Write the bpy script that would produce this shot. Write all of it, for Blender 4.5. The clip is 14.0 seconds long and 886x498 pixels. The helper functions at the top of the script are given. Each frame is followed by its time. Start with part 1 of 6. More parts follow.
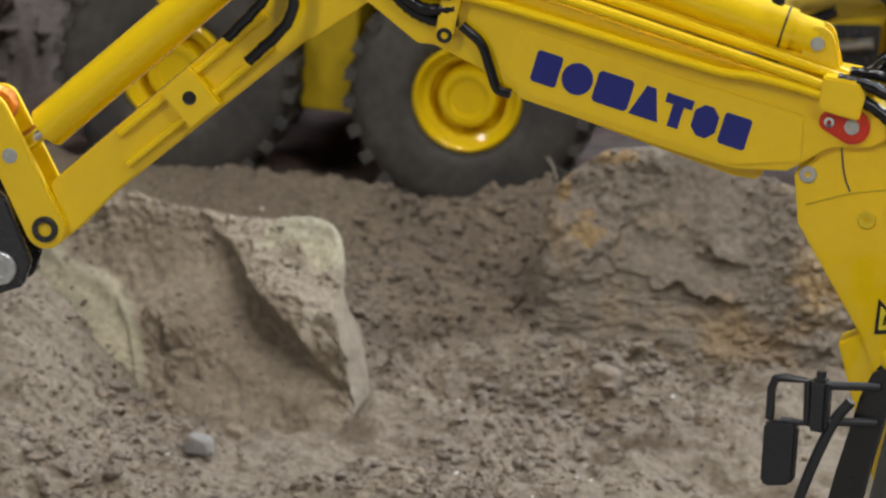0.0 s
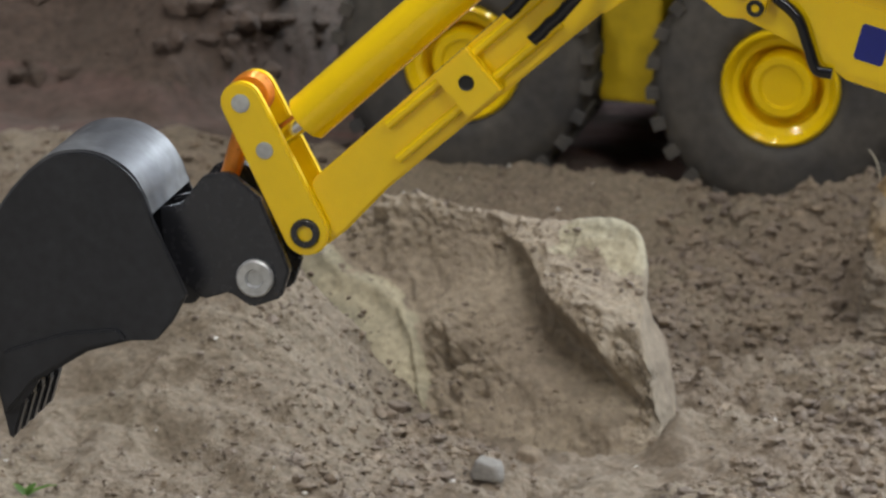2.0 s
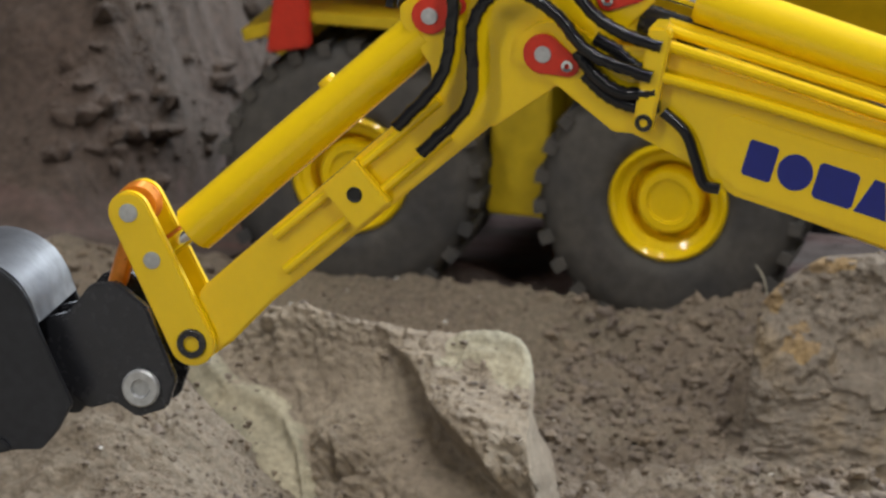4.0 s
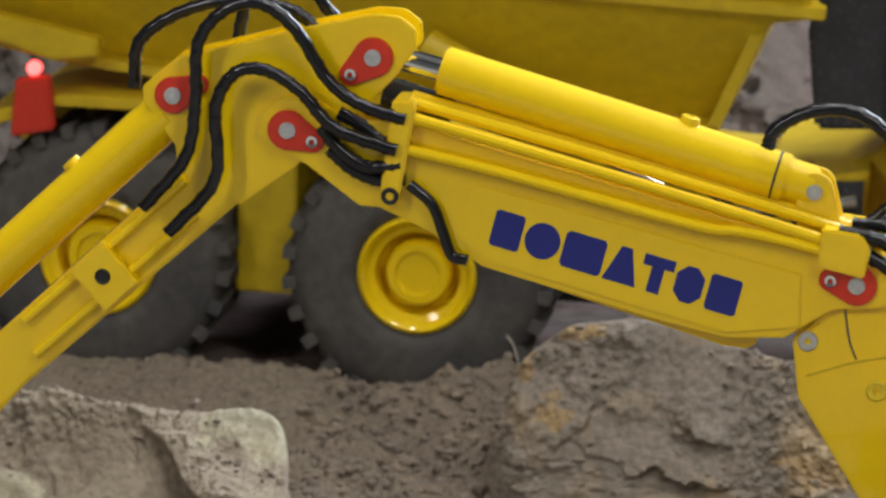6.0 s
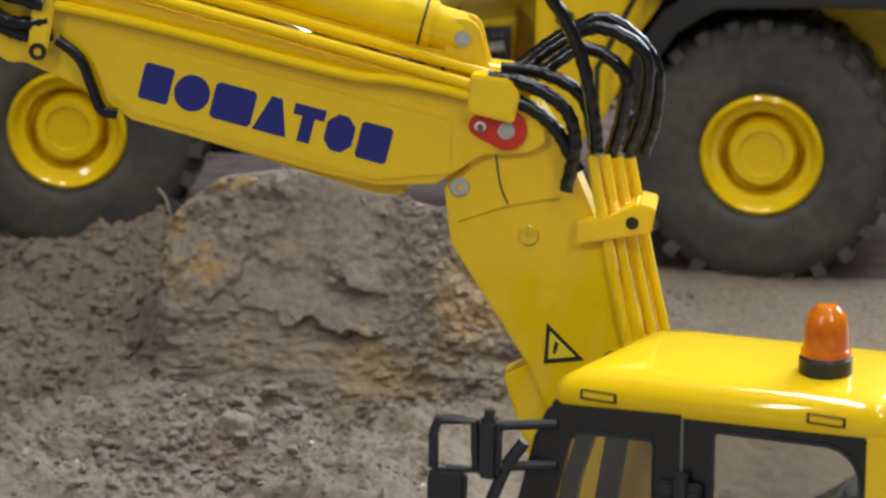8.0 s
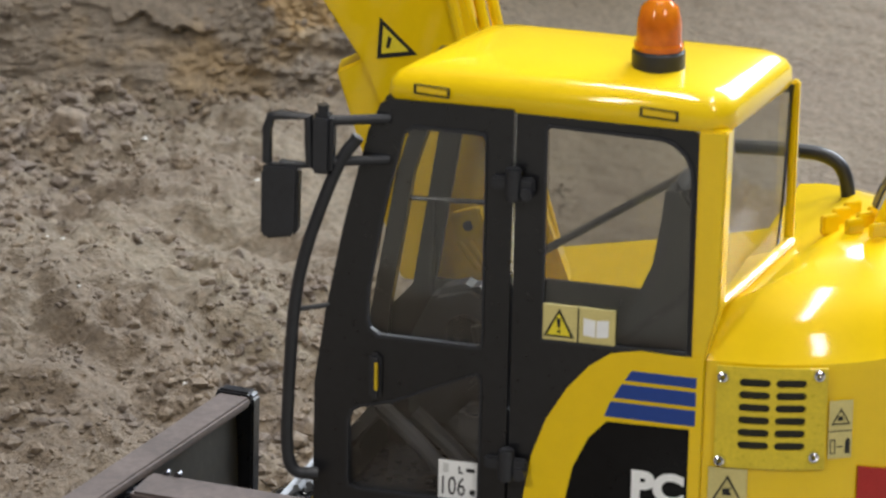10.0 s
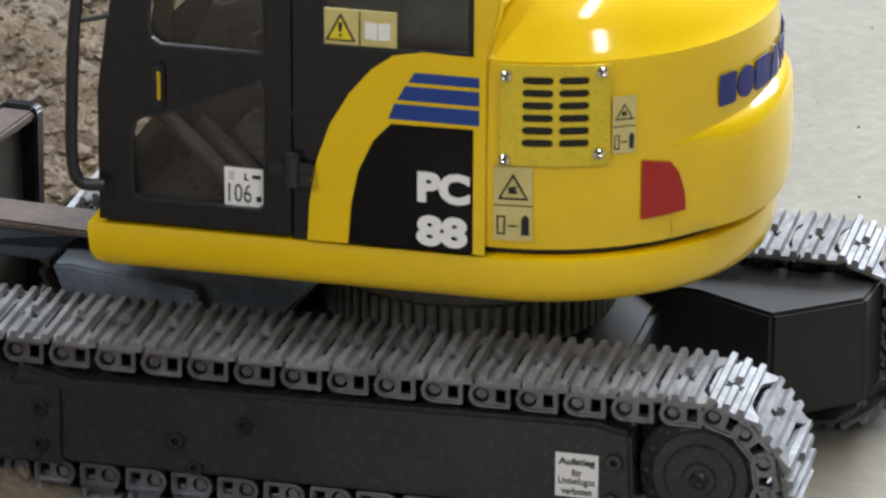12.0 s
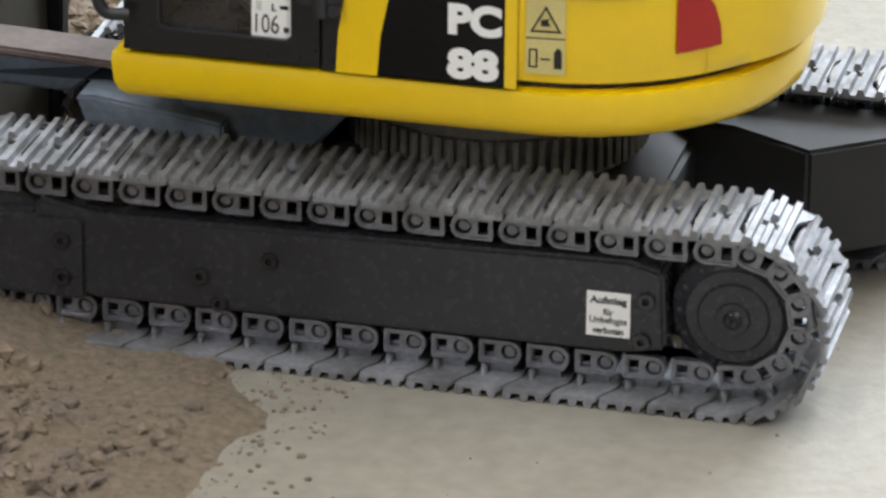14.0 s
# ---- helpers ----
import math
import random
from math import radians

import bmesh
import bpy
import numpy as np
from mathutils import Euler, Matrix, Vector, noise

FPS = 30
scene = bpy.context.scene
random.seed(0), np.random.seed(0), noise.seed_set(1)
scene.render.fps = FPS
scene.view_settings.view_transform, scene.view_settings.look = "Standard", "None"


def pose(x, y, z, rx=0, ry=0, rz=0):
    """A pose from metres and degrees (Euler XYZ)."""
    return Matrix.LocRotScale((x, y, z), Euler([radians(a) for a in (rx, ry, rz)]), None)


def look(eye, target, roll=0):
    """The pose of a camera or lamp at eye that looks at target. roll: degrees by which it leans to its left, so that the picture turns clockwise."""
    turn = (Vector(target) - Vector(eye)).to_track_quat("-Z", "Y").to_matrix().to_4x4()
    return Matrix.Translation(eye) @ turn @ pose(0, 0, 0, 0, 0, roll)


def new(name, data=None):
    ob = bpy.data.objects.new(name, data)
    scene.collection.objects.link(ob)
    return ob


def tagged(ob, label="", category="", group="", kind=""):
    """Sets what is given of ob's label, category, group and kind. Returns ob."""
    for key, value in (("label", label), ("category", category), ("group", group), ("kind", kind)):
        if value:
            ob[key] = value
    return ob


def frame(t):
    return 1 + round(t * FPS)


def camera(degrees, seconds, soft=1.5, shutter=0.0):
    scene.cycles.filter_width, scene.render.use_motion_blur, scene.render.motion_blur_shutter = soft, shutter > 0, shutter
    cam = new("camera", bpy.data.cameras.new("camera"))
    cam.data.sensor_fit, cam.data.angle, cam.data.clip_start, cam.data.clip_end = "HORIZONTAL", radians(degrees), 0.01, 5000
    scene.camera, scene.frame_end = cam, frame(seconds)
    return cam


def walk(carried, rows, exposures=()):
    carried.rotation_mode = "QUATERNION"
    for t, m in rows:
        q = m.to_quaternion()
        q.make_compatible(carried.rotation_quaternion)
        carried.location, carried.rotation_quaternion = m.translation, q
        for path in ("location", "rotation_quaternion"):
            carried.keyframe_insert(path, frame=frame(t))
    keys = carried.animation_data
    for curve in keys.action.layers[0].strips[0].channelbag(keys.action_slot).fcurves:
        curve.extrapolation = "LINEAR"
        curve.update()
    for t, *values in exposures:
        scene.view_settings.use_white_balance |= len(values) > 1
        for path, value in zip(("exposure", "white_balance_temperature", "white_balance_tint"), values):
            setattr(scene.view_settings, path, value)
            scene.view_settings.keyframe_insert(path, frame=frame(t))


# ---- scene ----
# ---------------------------------------------------------------- camera
EYE = Vector((0.0, 0.0, 0.563))


def aim(az, el, roll, reach=0.0):
    """The camera at its stand, turned to an azimuth and elevation, reach metres nearer along its view."""
    a, b = radians(az), radians(el)
    d = Vector((math.sin(a) * math.cos(b), math.cos(a) * math.cos(b), math.sin(b)))
    return look(EYE + d * reach, EYE + d * (reach + 2.0), roll)


cam = camera(9.437, 14.0, soft=2.3)
cam.data.dof.use_dof, cam.data.dof.focus_distance, cam.data.dof.aperture_fstop = True, 1.5, 52.0
walk(cam, [
    (0.0, aim(-9.128, -15.379, 3.02, -0.188)),
    (0.5, aim(-9.597, -15.052, 2.61)),
    (1.0, aim(-10.824, -15.386, 2.26)),
    (1.5, aim(-11.824, -15.575, 1.83)),
    (2.0, aim(-12.588, -15.47, 1.59)),
    (2.5, aim(-12.483, -15.15, 1.85)),
    (3.0, aim(-12.044, -14.949, 2.23)),
    (3.2, aim(-11.722, -14.863, 2.43)),
    (5.3, aim(-10.35, -13.317, 1.76)),
    (5.5, aim(-9.912, -13.307, 1.60)),
    (6.0, aim(-8.656, -13.34, 1.36)),
    (6.5, aim(-7.413, -13.453, 1.06)),
    (7.0, aim(-6.173, -13.643, 1.01)),
    (7.5, aim(-5.38, -14.024, 0.96)),
    (8.0, aim(-4.79, -14.863, 0.94)),
    (8.2, aim(-4.609, -15.34, 0.75)),
    (10.3, aim(-2.514, -18.593, 0.99)),
    (10.5, aim(-2.228, -18.964, 0.67)),
    (11.0, aim(-1.682, -19.558, 0.96)),
    (11.5, aim(-0.922, -20.273, 1.18)),
    (12.0, aim(-0.379, -21.211, 0.31)),
    (12.5, aim(0.0, -22.0, 0.0)),
    (13.0, aim(0.152, -22.553, 0.25, 0.013)),
    (13.5, aim(-0.043, -22.831, 0.36, 0.023)),
    (14.0, aim(-0.705, -22.958, 0.62, 0.026)),
], [(0.0, -0.05), (8.0, -0.05), (10.5, 0.05), (12.5, 0.02), (13.5, 0.22), (14.0, 0.34)])

# ---------------------------------------------------------------- light
scene.view_settings.exposure = 0.0
world = bpy.data.worlds.new("hall_air")
world.use_nodes = True
world.node_tree.nodes["Background"].inputs["Color"].default_value = (0.80, 0.86, 1.0, 1)
world.node_tree.nodes["Background"].inputs["Strength"].default_value = 0.28
scene.world = world


def area_lamp(name, at, to, sx, sy, watts, colour):
    data = bpy.data.lights.new(name, "AREA")
    data.shape, data.size, data.size_y, data.energy, data.color = "RECTANGLE", sx, sy, watts, colour
    ob = new(name, data)
    ob.matrix_world = look(at, to)
    return ob


area_lamp("hall_window_light", (1.9, 4.3, 2.3), (0.0, 1.5, 0.0), 2.6, 1.6, 300, (0.84, 0.92, 1.0))
# first two: unseen front lamps added to fill near-facing sides and streak the hood
area_lamp("ceiling_and_fill_light", (1.7, -1.3, 2.9), (-0.1, 1.5, 0.0), 0.35, 1.3, 36, (1.0, 0.98, 0.95))
area_lamp("ceiling_and_fill_light", (-1.9, -1.2, 2.2), (-0.2, 1.6, 0.0), 0.35, 1.3, 37, (1.0, 0.98, 0.95))
# next two: tubes under the ceiling
area_lamp("ceiling_and_fill_light", (-0.6, 1.9, 3.6), (-0.6, 1.9001, 0.0), 0.20, 2.6, 60, (1.0, 0.985, 0.96))
area_lamp("ceiling_and_fill_light", (0.9, 1.2, 3.6), (0.9, 1.2001, 0.0), 0.20, 2.6, 58, (1.0, 0.985, 0.96))

# ---------------------------------------------------------------- materials


def mat(name, base, rough=0.5, metal=0.0, vary=0.15, scale=40.0, bump=0.0, bscale=200.0, second=None, coat=0.0, mix_scale=None, per_piece=0.0, spread=(0.38, 0.62)):
    """A surface with colour variation at two scales and fine relief; scales in cycles per metre."""
    m = bpy.data.materials.new(name)
    m.use_nodes = True
    nt = m.node_tree
    p = nt.nodes["Principled BSDF"]
    geo = nt.nodes.new("ShaderNodeNewGeometry")
    n1 = nt.nodes.new("ShaderNodeTexNoise")
    n1.inputs["Scale"].default_value, n1.inputs["Detail"].default_value = scale, 5
    n2 = nt.nodes.new("ShaderNodeTexNoise")
    n2.inputs["Scale"].default_value, n2.inputs["Detail"].default_value = (mix_scale or scale * 7), 6
    for n in (n1, n2):
        nt.links.new(geo.outputs["Position"], n.inputs["Vector"])
    ramp = nt.nodes.new("ShaderNodeMapRange")
    ramp.inputs["From Min"].default_value, ramp.inputs["From Max"].default_value = spread
    nt.links.new(n1.outputs["Fac"], ramp.inputs["Value"])
    mix = nt.nodes.new("ShaderNodeMix")
    mix.data_type = "RGBA"
    nt.links.new(ramp.outputs["Result"], mix.inputs["Factor"])
    other = second or tuple(c * (1 - vary) for c in base)
    mix.inputs["A"].default_value, mix.inputs["B"].default_value = (*base, 1), (*other, 1)
    hsv = nt.nodes.new("ShaderNodeHueSaturation")
    val = nt.nodes.new("ShaderNodeMapRange")
    val.inputs["From Min"].default_value, val.inputs["From Max"].default_value = 0.3, 0.7
    val.inputs["To Min"].default_value, val.inputs["To Max"].default_value = 1 - vary, 1 + vary
    nt.links.new(n2.outputs["Fac"], val.inputs["Value"])
    last = val.outputs["Result"]
    if per_piece:
        info = nt.nodes.new("ShaderNodeObjectInfo")
        add = nt.nodes.new("ShaderNodeMapRange")
        add.inputs["To Min"].default_value, add.inputs["To Max"].default_value = 1 - per_piece, 1 + per_piece
        nt.links.new(info.outputs["Random"], add.inputs["Value"])
        mul = nt.nodes.new("ShaderNodeMath")
        mul.operation = "MULTIPLY"
        nt.links.new(last, mul.inputs[0])
        nt.links.new(add.outputs["Result"], mul.inputs[1])
        last = mul.outputs[0]
    nt.links.new(last, hsv.inputs["Value"])
    nt.links.new(mix.outputs["Result"], hsv.inputs["Color"])
    nt.links.new(hsv.outputs["Color"], p.inputs["Base Color"])
    p.inputs["Metallic"].default_value = metal
    rr = nt.nodes.new("ShaderNodeMapRange")
    rr.inputs["To Min"].default_value, rr.inputs["To Max"].default_value = max(0.03, rough - 0.08), min(1, rough + 0.08)
    nt.links.new(n2.outputs["Fac"], rr.inputs["Value"])
    nt.links.new(rr.outputs["Result"], p.inputs["Roughness"])
    if coat:
        p.inputs["Specular IOR Level"].default_value = 0.12
        p.inputs["Coat Weight"].default_value, p.inputs["Coat Roughness"].default_value = coat, 0.10
    if bump:
        n3 = nt.nodes.new("ShaderNodeTexNoise")
        n3.inputs["Scale"].default_value, n3.inputs["Detail"].default_value, n3.inputs["Roughness"].default_value = bscale, 8, 0.65
        nt.links.new(geo.outputs["Position"], n3.inputs["Vector"])
        b = nt.nodes.new("ShaderNodeBump")
        b.inputs["Strength"].default_value, b.inputs["Distance"].default_value = 1.0, bump
        nt.links.new(n3.outputs["Fac"], b.inputs["Height"])
        nt.links.new(b.outputs["Normal"], p.inputs["Normal"])
    return m


def glass_mat(name, tint, gloss=0.08):
    """A thin clear pane: mostly let through, with a weak mirror on top."""
    m = bpy.data.materials.new(name)
    m.use_nodes = True
    nt = m.node_tree
    nt.nodes.remove(nt.nodes["Principled BSDF"])
    out = nt.nodes["Material Output"]
    tr, gl, mx = (nt.nodes.new(k) for k in ("ShaderNodeBsdfTransparent", "ShaderNodeBsdfGlossy", "ShaderNodeMixShader"))
    tr.inputs["Color"].default_value = (*tint, 1)
    gl.inputs["Roughness"].default_value = 0.04
    mx.inputs["Fac"].default_value = gloss
    nt.links.new(tr.outputs[0], mx.inputs[1])
    nt.links.new(gl.outputs[0], mx.inputs[2])
    nt.links.new(mx.outputs[0], out.inputs["Surface"])
    return m


YELLOW = mat("yellow_paint", (0.87, 0.59, 0.002), 0.45, vary=0.02, scale=30, bump=0.00002, bscale=500, coat=1.0)
# duller copy of the yellow; on the dump body it carries the shade
YELLOW_DULL = mat("dull_yellow_paint", (0.63, 0.44, 0.008), 0.45, vary=0.10, scale=25, bump=0.0001, bscale=500)
BLACK = mat("black_paint", (0.030, 0.031, 0.037), 0.26, vary=0.15, scale=60, bump=0.00003, bscale=700)
BLACK_PLASTIC = mat("black_plastic", (0.020, 0.021, 0.026), 0.42, vary=0.15, scale=80, bump=0.00003, bscale=1200)
DARK_STEEL = mat("dark_painted_steel", (0.018, 0.019, 0.024), 0.30, vary=0.3, scale=50, bump=0.00015, bscale=700)
# lighter copy of the dark steel, for the lit part of the blade back
LIT_STEEL = mat("lit_dark_steel", (0.072, 0.067, 0.058), 0.45, 0.1, vary=0.2, scale=50, bump=0.0001, bscale=600)
BUCKET = mat("worn_bucket_steel", (0.036, 0.038, 0.045), 0.32, 0.4, vary=0.14, scale=45, bump=0.00008, bscale=500)
WORN = mat("worn_bare_steel", (0.15, 0.155, 0.165), 0.45, 0.4, vary=0.25, scale=45, bump=0.00008, bscale=500, second=(0.075, 0.078, 0.088))
PALE_STEEL = mat("blue_grey_steel", (0.17, 0.205, 0.255), 0.36, 0.25, vary=0.2, scale=50, bump=0.0001, bscale=500)
MATT_BLACK = mat("matt_black_paint", (0.018, 0.018, 0.020), 0.72, vary=0.2, scale=50)
CAB_BLACK = mat("black_cab_paint", (0.011, 0.011, 0.013), 0.30, vary=0.15, scale=60, bump=0.00003, bscale=700)
BARE = mat("bare_steel", (0.56, 0.57, 0.58), 0.34, 0.55, vary=0.15, scale=80)
CHROME = mat("chrome", (0.75, 0.76, 0.78), 0.12, 1.0, vary=0.05, scale=80)
TURN = mat("dull_ring_metal", (0.145, 0.140, 0.132), 0.6, 0.2, vary=0.2, scale=60, bump=0.0002, bscale=600)
PRINT_GREY = mat("faint_grey_print", (0.62, 0.62, 0.61), 0.5, vary=0.05, scale=200)
BRONZE = mat("rusty_primer", (0.125, 0.096, 0.088), 0.55, 0.1, vary=0.25, scale=60, bump=0.0001, bscale=700)
GREY_STEEL = mat("grey_coated_steel", (0.085, 0.105, 0.135), 0.36, 0.2, vary=0.2, scale=60, bump=0.0002, bscale=600)
SHOE = mat("cast_track_metal", (0.29, 0.298, 0.325), 0.60, 0.35, vary=0.18, scale=90, bump=0.0002, bscale=900, per_piece=0.12, second=(0.17, 0.173, 0.182))
LINK = mat("cast_link_metal", (0.30, 0.31, 0.35), 0.36, 0.85, vary=0.22, scale=90, bump=0.0002, bscale=900, per_piece=0.1)
RUBBER = mat("tyre_rubber", (0.052, 0.050, 0.050), 0.80, vary=0.22, scale=28, bump=0.0003, bscale=350, second=(0.085, 0.077, 0.068))
HOSE = mat("black_hose", (0.009, 0.009, 0.011), 0.15, vary=0.3, scale=120, bump=0.0001, bscale=800)
RED = mat("red_paint", (0.62, 0.035, 0.015), 0.4, vary=0.08, scale=80)
REFLECTOR = mat("red_reflector", (0.42, 0.010, 0.008), 0.3, vary=0.08, scale=300)
ORANGE_METAL = mat("copper_orange_spring", (0.75, 0.25, 0.03), 0.3, 0.4, vary=0.12, scale=90)
AMBER = mat("amber_lens", (0.78, 0.23, 0.01), 0.12, vary=0.10, scale=70, coat=0.8, second=(0.55, 0.12, 0.005))
BLUE = mat("blue_print", (0.012, 0.020, 0.20), 0.45, vary=0.06, scale=80)
WHITE = mat("white_print", (0.88, 0.88, 0.88), 0.5, vary=0.03, scale=80)
STICKER = mat("yellow_sticker", (0.66, 0.56, 0.22), 0.45, vary=0.06, scale=200)
SIGN_YELLOW = mat("warning_yellow", (0.80, 0.66, 0.03), 0.45, vary=0.05, scale=200)
GLOSS_BLACK = mat("gloss_black_film", (0.006, 0.006, 0.007), 0.12, vary=0.1, scale=60)
OXIDE = mat("black_oxide_steel", (0.10, 0.10, 0.11), 0.22, 0.9, vary=0.15, scale=200)
GLOSS_BLACK.node_tree.nodes["Principled BSDF"].inputs["Specular IOR Level"].default_value = 0.2
STRIPE_BLUE = mat("blue_stripe_film", (0.010, 0.050, 0.27), 0.4, vary=0.05, scale=80)
INK = mat("black_ink", (0.012, 0.012, 0.012), 0.55, vary=0.1, scale=200)
BRASS = mat("pale_yellow_plate", (0.74, 0.56, 0.03), 0.30, 0.10, vary=0.08, scale=150, bump=0.00008, bscale=900)
SEAT = mat("grey_seat_fabric", (0.030, 0.032, 0.040), 0.8, vary=0.2, scale=200, bump=0.0002, bscale=1200)
CONSOLE = mat("grey_console_plastic", (0.065, 0.068, 0.080), 0.5, vary=0.15, scale=90)
GLASS = glass_mat("cab_glass", (0.86, 0.85, 0.82), 0.06)
SAND = mat("earthy_sand", (0.222, 0.181, 0.132), 0.95, vary=0.26, scale=9, mix_scale=420, bump=0.0045, bscale=170, second=(0.190, 0.148, 0.110))
SOIL = mat("dark_damp_soil", (0.068, 0.049, 0.037), 0.95, vary=0.28, scale=7, mix_scale=260, bump=0.003, bscale=150, second=(0.082, 0.055, 0.043))
ROAD = mat("packed_red_brown_dirt", (0.078, 0.055, 0.045), 0.95, vary=0.22, scale=11, mix_scale=220, bump=0.0012, bscale=170, second=(0.108, 0.060, 0.051), spread=(0.48, 0.64))
# the road's tints lie in long streaks
for node in ROAD.node_tree.nodes:
    if node.bl_idname == "ShaderNodeTexNoise" and node.inputs["Scale"].default_value == 11:
        bands = ROAD.node_tree.nodes.new("ShaderNodeMapping")
        bands.inputs["Scale"].default_value = (0.35, 2.6, 1.0)
        ROAD.node_tree.links.new(node.inputs["Vector"].links[0].from_socket, bands.inputs["Vector"])
        ROAD.node_tree.links.new(bands.outputs["Vector"], node.inputs["Vector"])
CLOD = mat("earth_clod", (0.222, 0.174, 0.127), 0.95, vary=0.28, scale=60, bump=0.0012, bscale=500, second=(0.168, 0.135, 0.112))
STONE = mat("dusty_boulder", (0.305, 0.250, 0.185), 0.92, vary=0.22, scale=22, mix_scale=300, bump=0.0034, bscale=190, second=(0.240, 0.192, 0.142))
OCHRE = mat("ochre_boulder", (0.225, 0.187, 0.148), 0.92, vary=0.24, scale=16, mix_scale=300, bump=0.0036, bscale=170, second=(0.33, 0.240, 0.140), spread=(0.51, 0.60))
CONCRETE = mat("concrete_floor", (0.285, 0.268, 0.232), 0.72, vary=0.12, scale=6, mix_scale=160, bump=0.0003, bscale=300, second=(0.230, 0.213, 0.180))
PLASTER = mat("hall_plaster", (0.20, 0.195, 0.19), 0.9, vary=0.1, scale=1.0, bump=0.001, bscale=30)

# ---------------------------------------------------------------- mesh helpers (millimetres in, metres out)


def link_mesh(name, bm, material, parent=None, label="", smooth=35, to=None):
    me = bpy.data.meshes.new(name)
    bmesh.ops.recalc_face_normals(bm, faces=bm.faces)
    bm.transform(Matrix.Scale(0.001, 4))
    if to is not None:
        bm.transform(to)
    bm.to_mesh(me)
    bm.free()
    if smooth:
        for f in me.polygons:
            f.use_smooth = True
        me.set_sharp_from_angle(angle=radians(smooth))
    me.materials.append(material)
    ob = new(name, me)
    if parent is not None:
        ob.parent = parent
    if label:
        tagged(ob, label)
    return ob


def part(name, bm, material, parent, label="", smooth=35, to=None):
    return link_mesh(name, bm, material, parent, label, smooth, to)


def bev(bm, w, seg=2, angle=30):
    if w > 0:
        es = [e for e in bm.edges if len(e.link_faces) == 2 and e.calc_face_angle(0) > radians(angle)]
        bmesh.ops.bevel(bm, geom=es, offset=w, segments=seg, affect="EDGES", clamp_overlap=True)
    return bm


def box(x0, x1, y0, y1, z0, z1, w=0.0, bm=None):
    b = bmesh.new()
    bmesh.ops.create_cube(b, size=1, matrix=Matrix.LocRotScale(((x0 + x1) / 2, (y0 + y1) / 2, (z0 + z1) / 2), None, (abs(x1 - x0), abs(y1 - y0), abs(z1 - z0))))
    bev(b, w)
    return join(bm, b)


def join(bm, b):
    if bm is None:
        return b
    me = bpy.data.meshes.new("tmp")
    b.to_mesh(me)
    b.free()
    bm.from_mesh(me)
    bpy.data.meshes.remove(me)
    return bm


def prism(pts, y0, y1, w=0.0, bm=None, axis="y"):
    """Extrude an outline (x, z) from y0 to y1; with axis z the outline is (x, y), with axis x it is (y, z)."""
    b = bmesh.new()
    put = {"y": lambda p, d: (p[0], d, p[1]), "z": lambda p, d: (p[0], p[1], d), "x": lambda p, d: (d, p[0], p[1])}[axis]
    lo = [b.verts.new(put(p, y0)) for p in pts]
    hi = [b.verts.new(put(p, y1)) for p in pts]
    b.faces.new(lo)
    b.faces.new(hi[::-1])
    n = len(pts)
    for i in range(n):
        b.faces.new((lo[i], hi[i], hi[(i + 1) % n], lo[(i + 1) % n]))
    bmesh.ops.recalc_face_normals(b, faces=b.faces)
    bev(b, w)
    return join(bm, b)


def sheet(outer, holes, y0, y1, bm=None, axis="y"):
    """A plate with holes through it."""
    b = bmesh.new()
    put = {"y": lambda p: (p[0], y0, p[1]), "z": lambda p: (p[0], p[1], y0), "x": lambda p: (y0, p[0], p[1])}[axis]
    for ring in [outer, *holes]:
        vs = [b.verts.new(put(p)) for p in ring]
        for i in range(len(vs)):
            b.edges.new((vs[i], vs[(i + 1) % len(vs)]))
    bmesh.ops.triangle_fill(b, use_beauty=True, use_dissolve=False, edges=b.edges[:])
    g = bmesh.ops.extrude_face_region(b, geom=b.faces[:])
    d = {"y": (0, y1 - y0, 0), "z": (0, 0, y1 - y0), "x": (y1 - y0, 0, 0)}[axis]
    bmesh.ops.translate(b, vec=d, verts=[v for v in g["geom"] if isinstance(v, bmesh.types.BMVert)])
    bmesh.ops.recalc_face_normals(b, faces=b.faces)
    return join(bm, b)


def rod(p0, p1, r, seg=20, r2=None, bm=None, w=0.0):
    """A round bar or cone between two points."""
    b = bmesh.new()
    a, c = Vector(p0), Vector(p1)
    m = Matrix.Translation((a + c) / 2) @ (c - a).to_track_quat("Z", "Y").to_matrix().to_4x4()
    bmesh.ops.create_cone(b, cap_ends=True, segments=seg, radius1=r, radius2=r if r2 is None else r2, depth=(c - a).length, matrix=m)
    bev(b, w, 2, 50)
    return join(bm, b)


def ring(c, axis, profile, seg=48, bm=None):
    """Turn a profile of (radius, distance along the axis) round an axis through c; a closed loop of points."""
    b = bmesh.new()
    q = Vector(axis).to_track_quat("Z", "Y").to_matrix()
    rows = []
    for i in range(seg):
        a = 2 * math.pi * i / seg
        rows.append([b.verts.new(Vector(c) + q @ Vector((r * math.cos(a), r * math.sin(a), h))) for r, h in profile])
    n = len(profile)
    for i in range(seg):
        s, t = rows[i], rows[(i + 1) % seg]
        for j in range(n):
            b.faces.new((s[j], s[(j + 1) % n], t[(j + 1) % n], t[j]))
    bmesh.ops.remove_doubles(b, verts=b.verts, dist=1e-4)
    return join(bm, b)


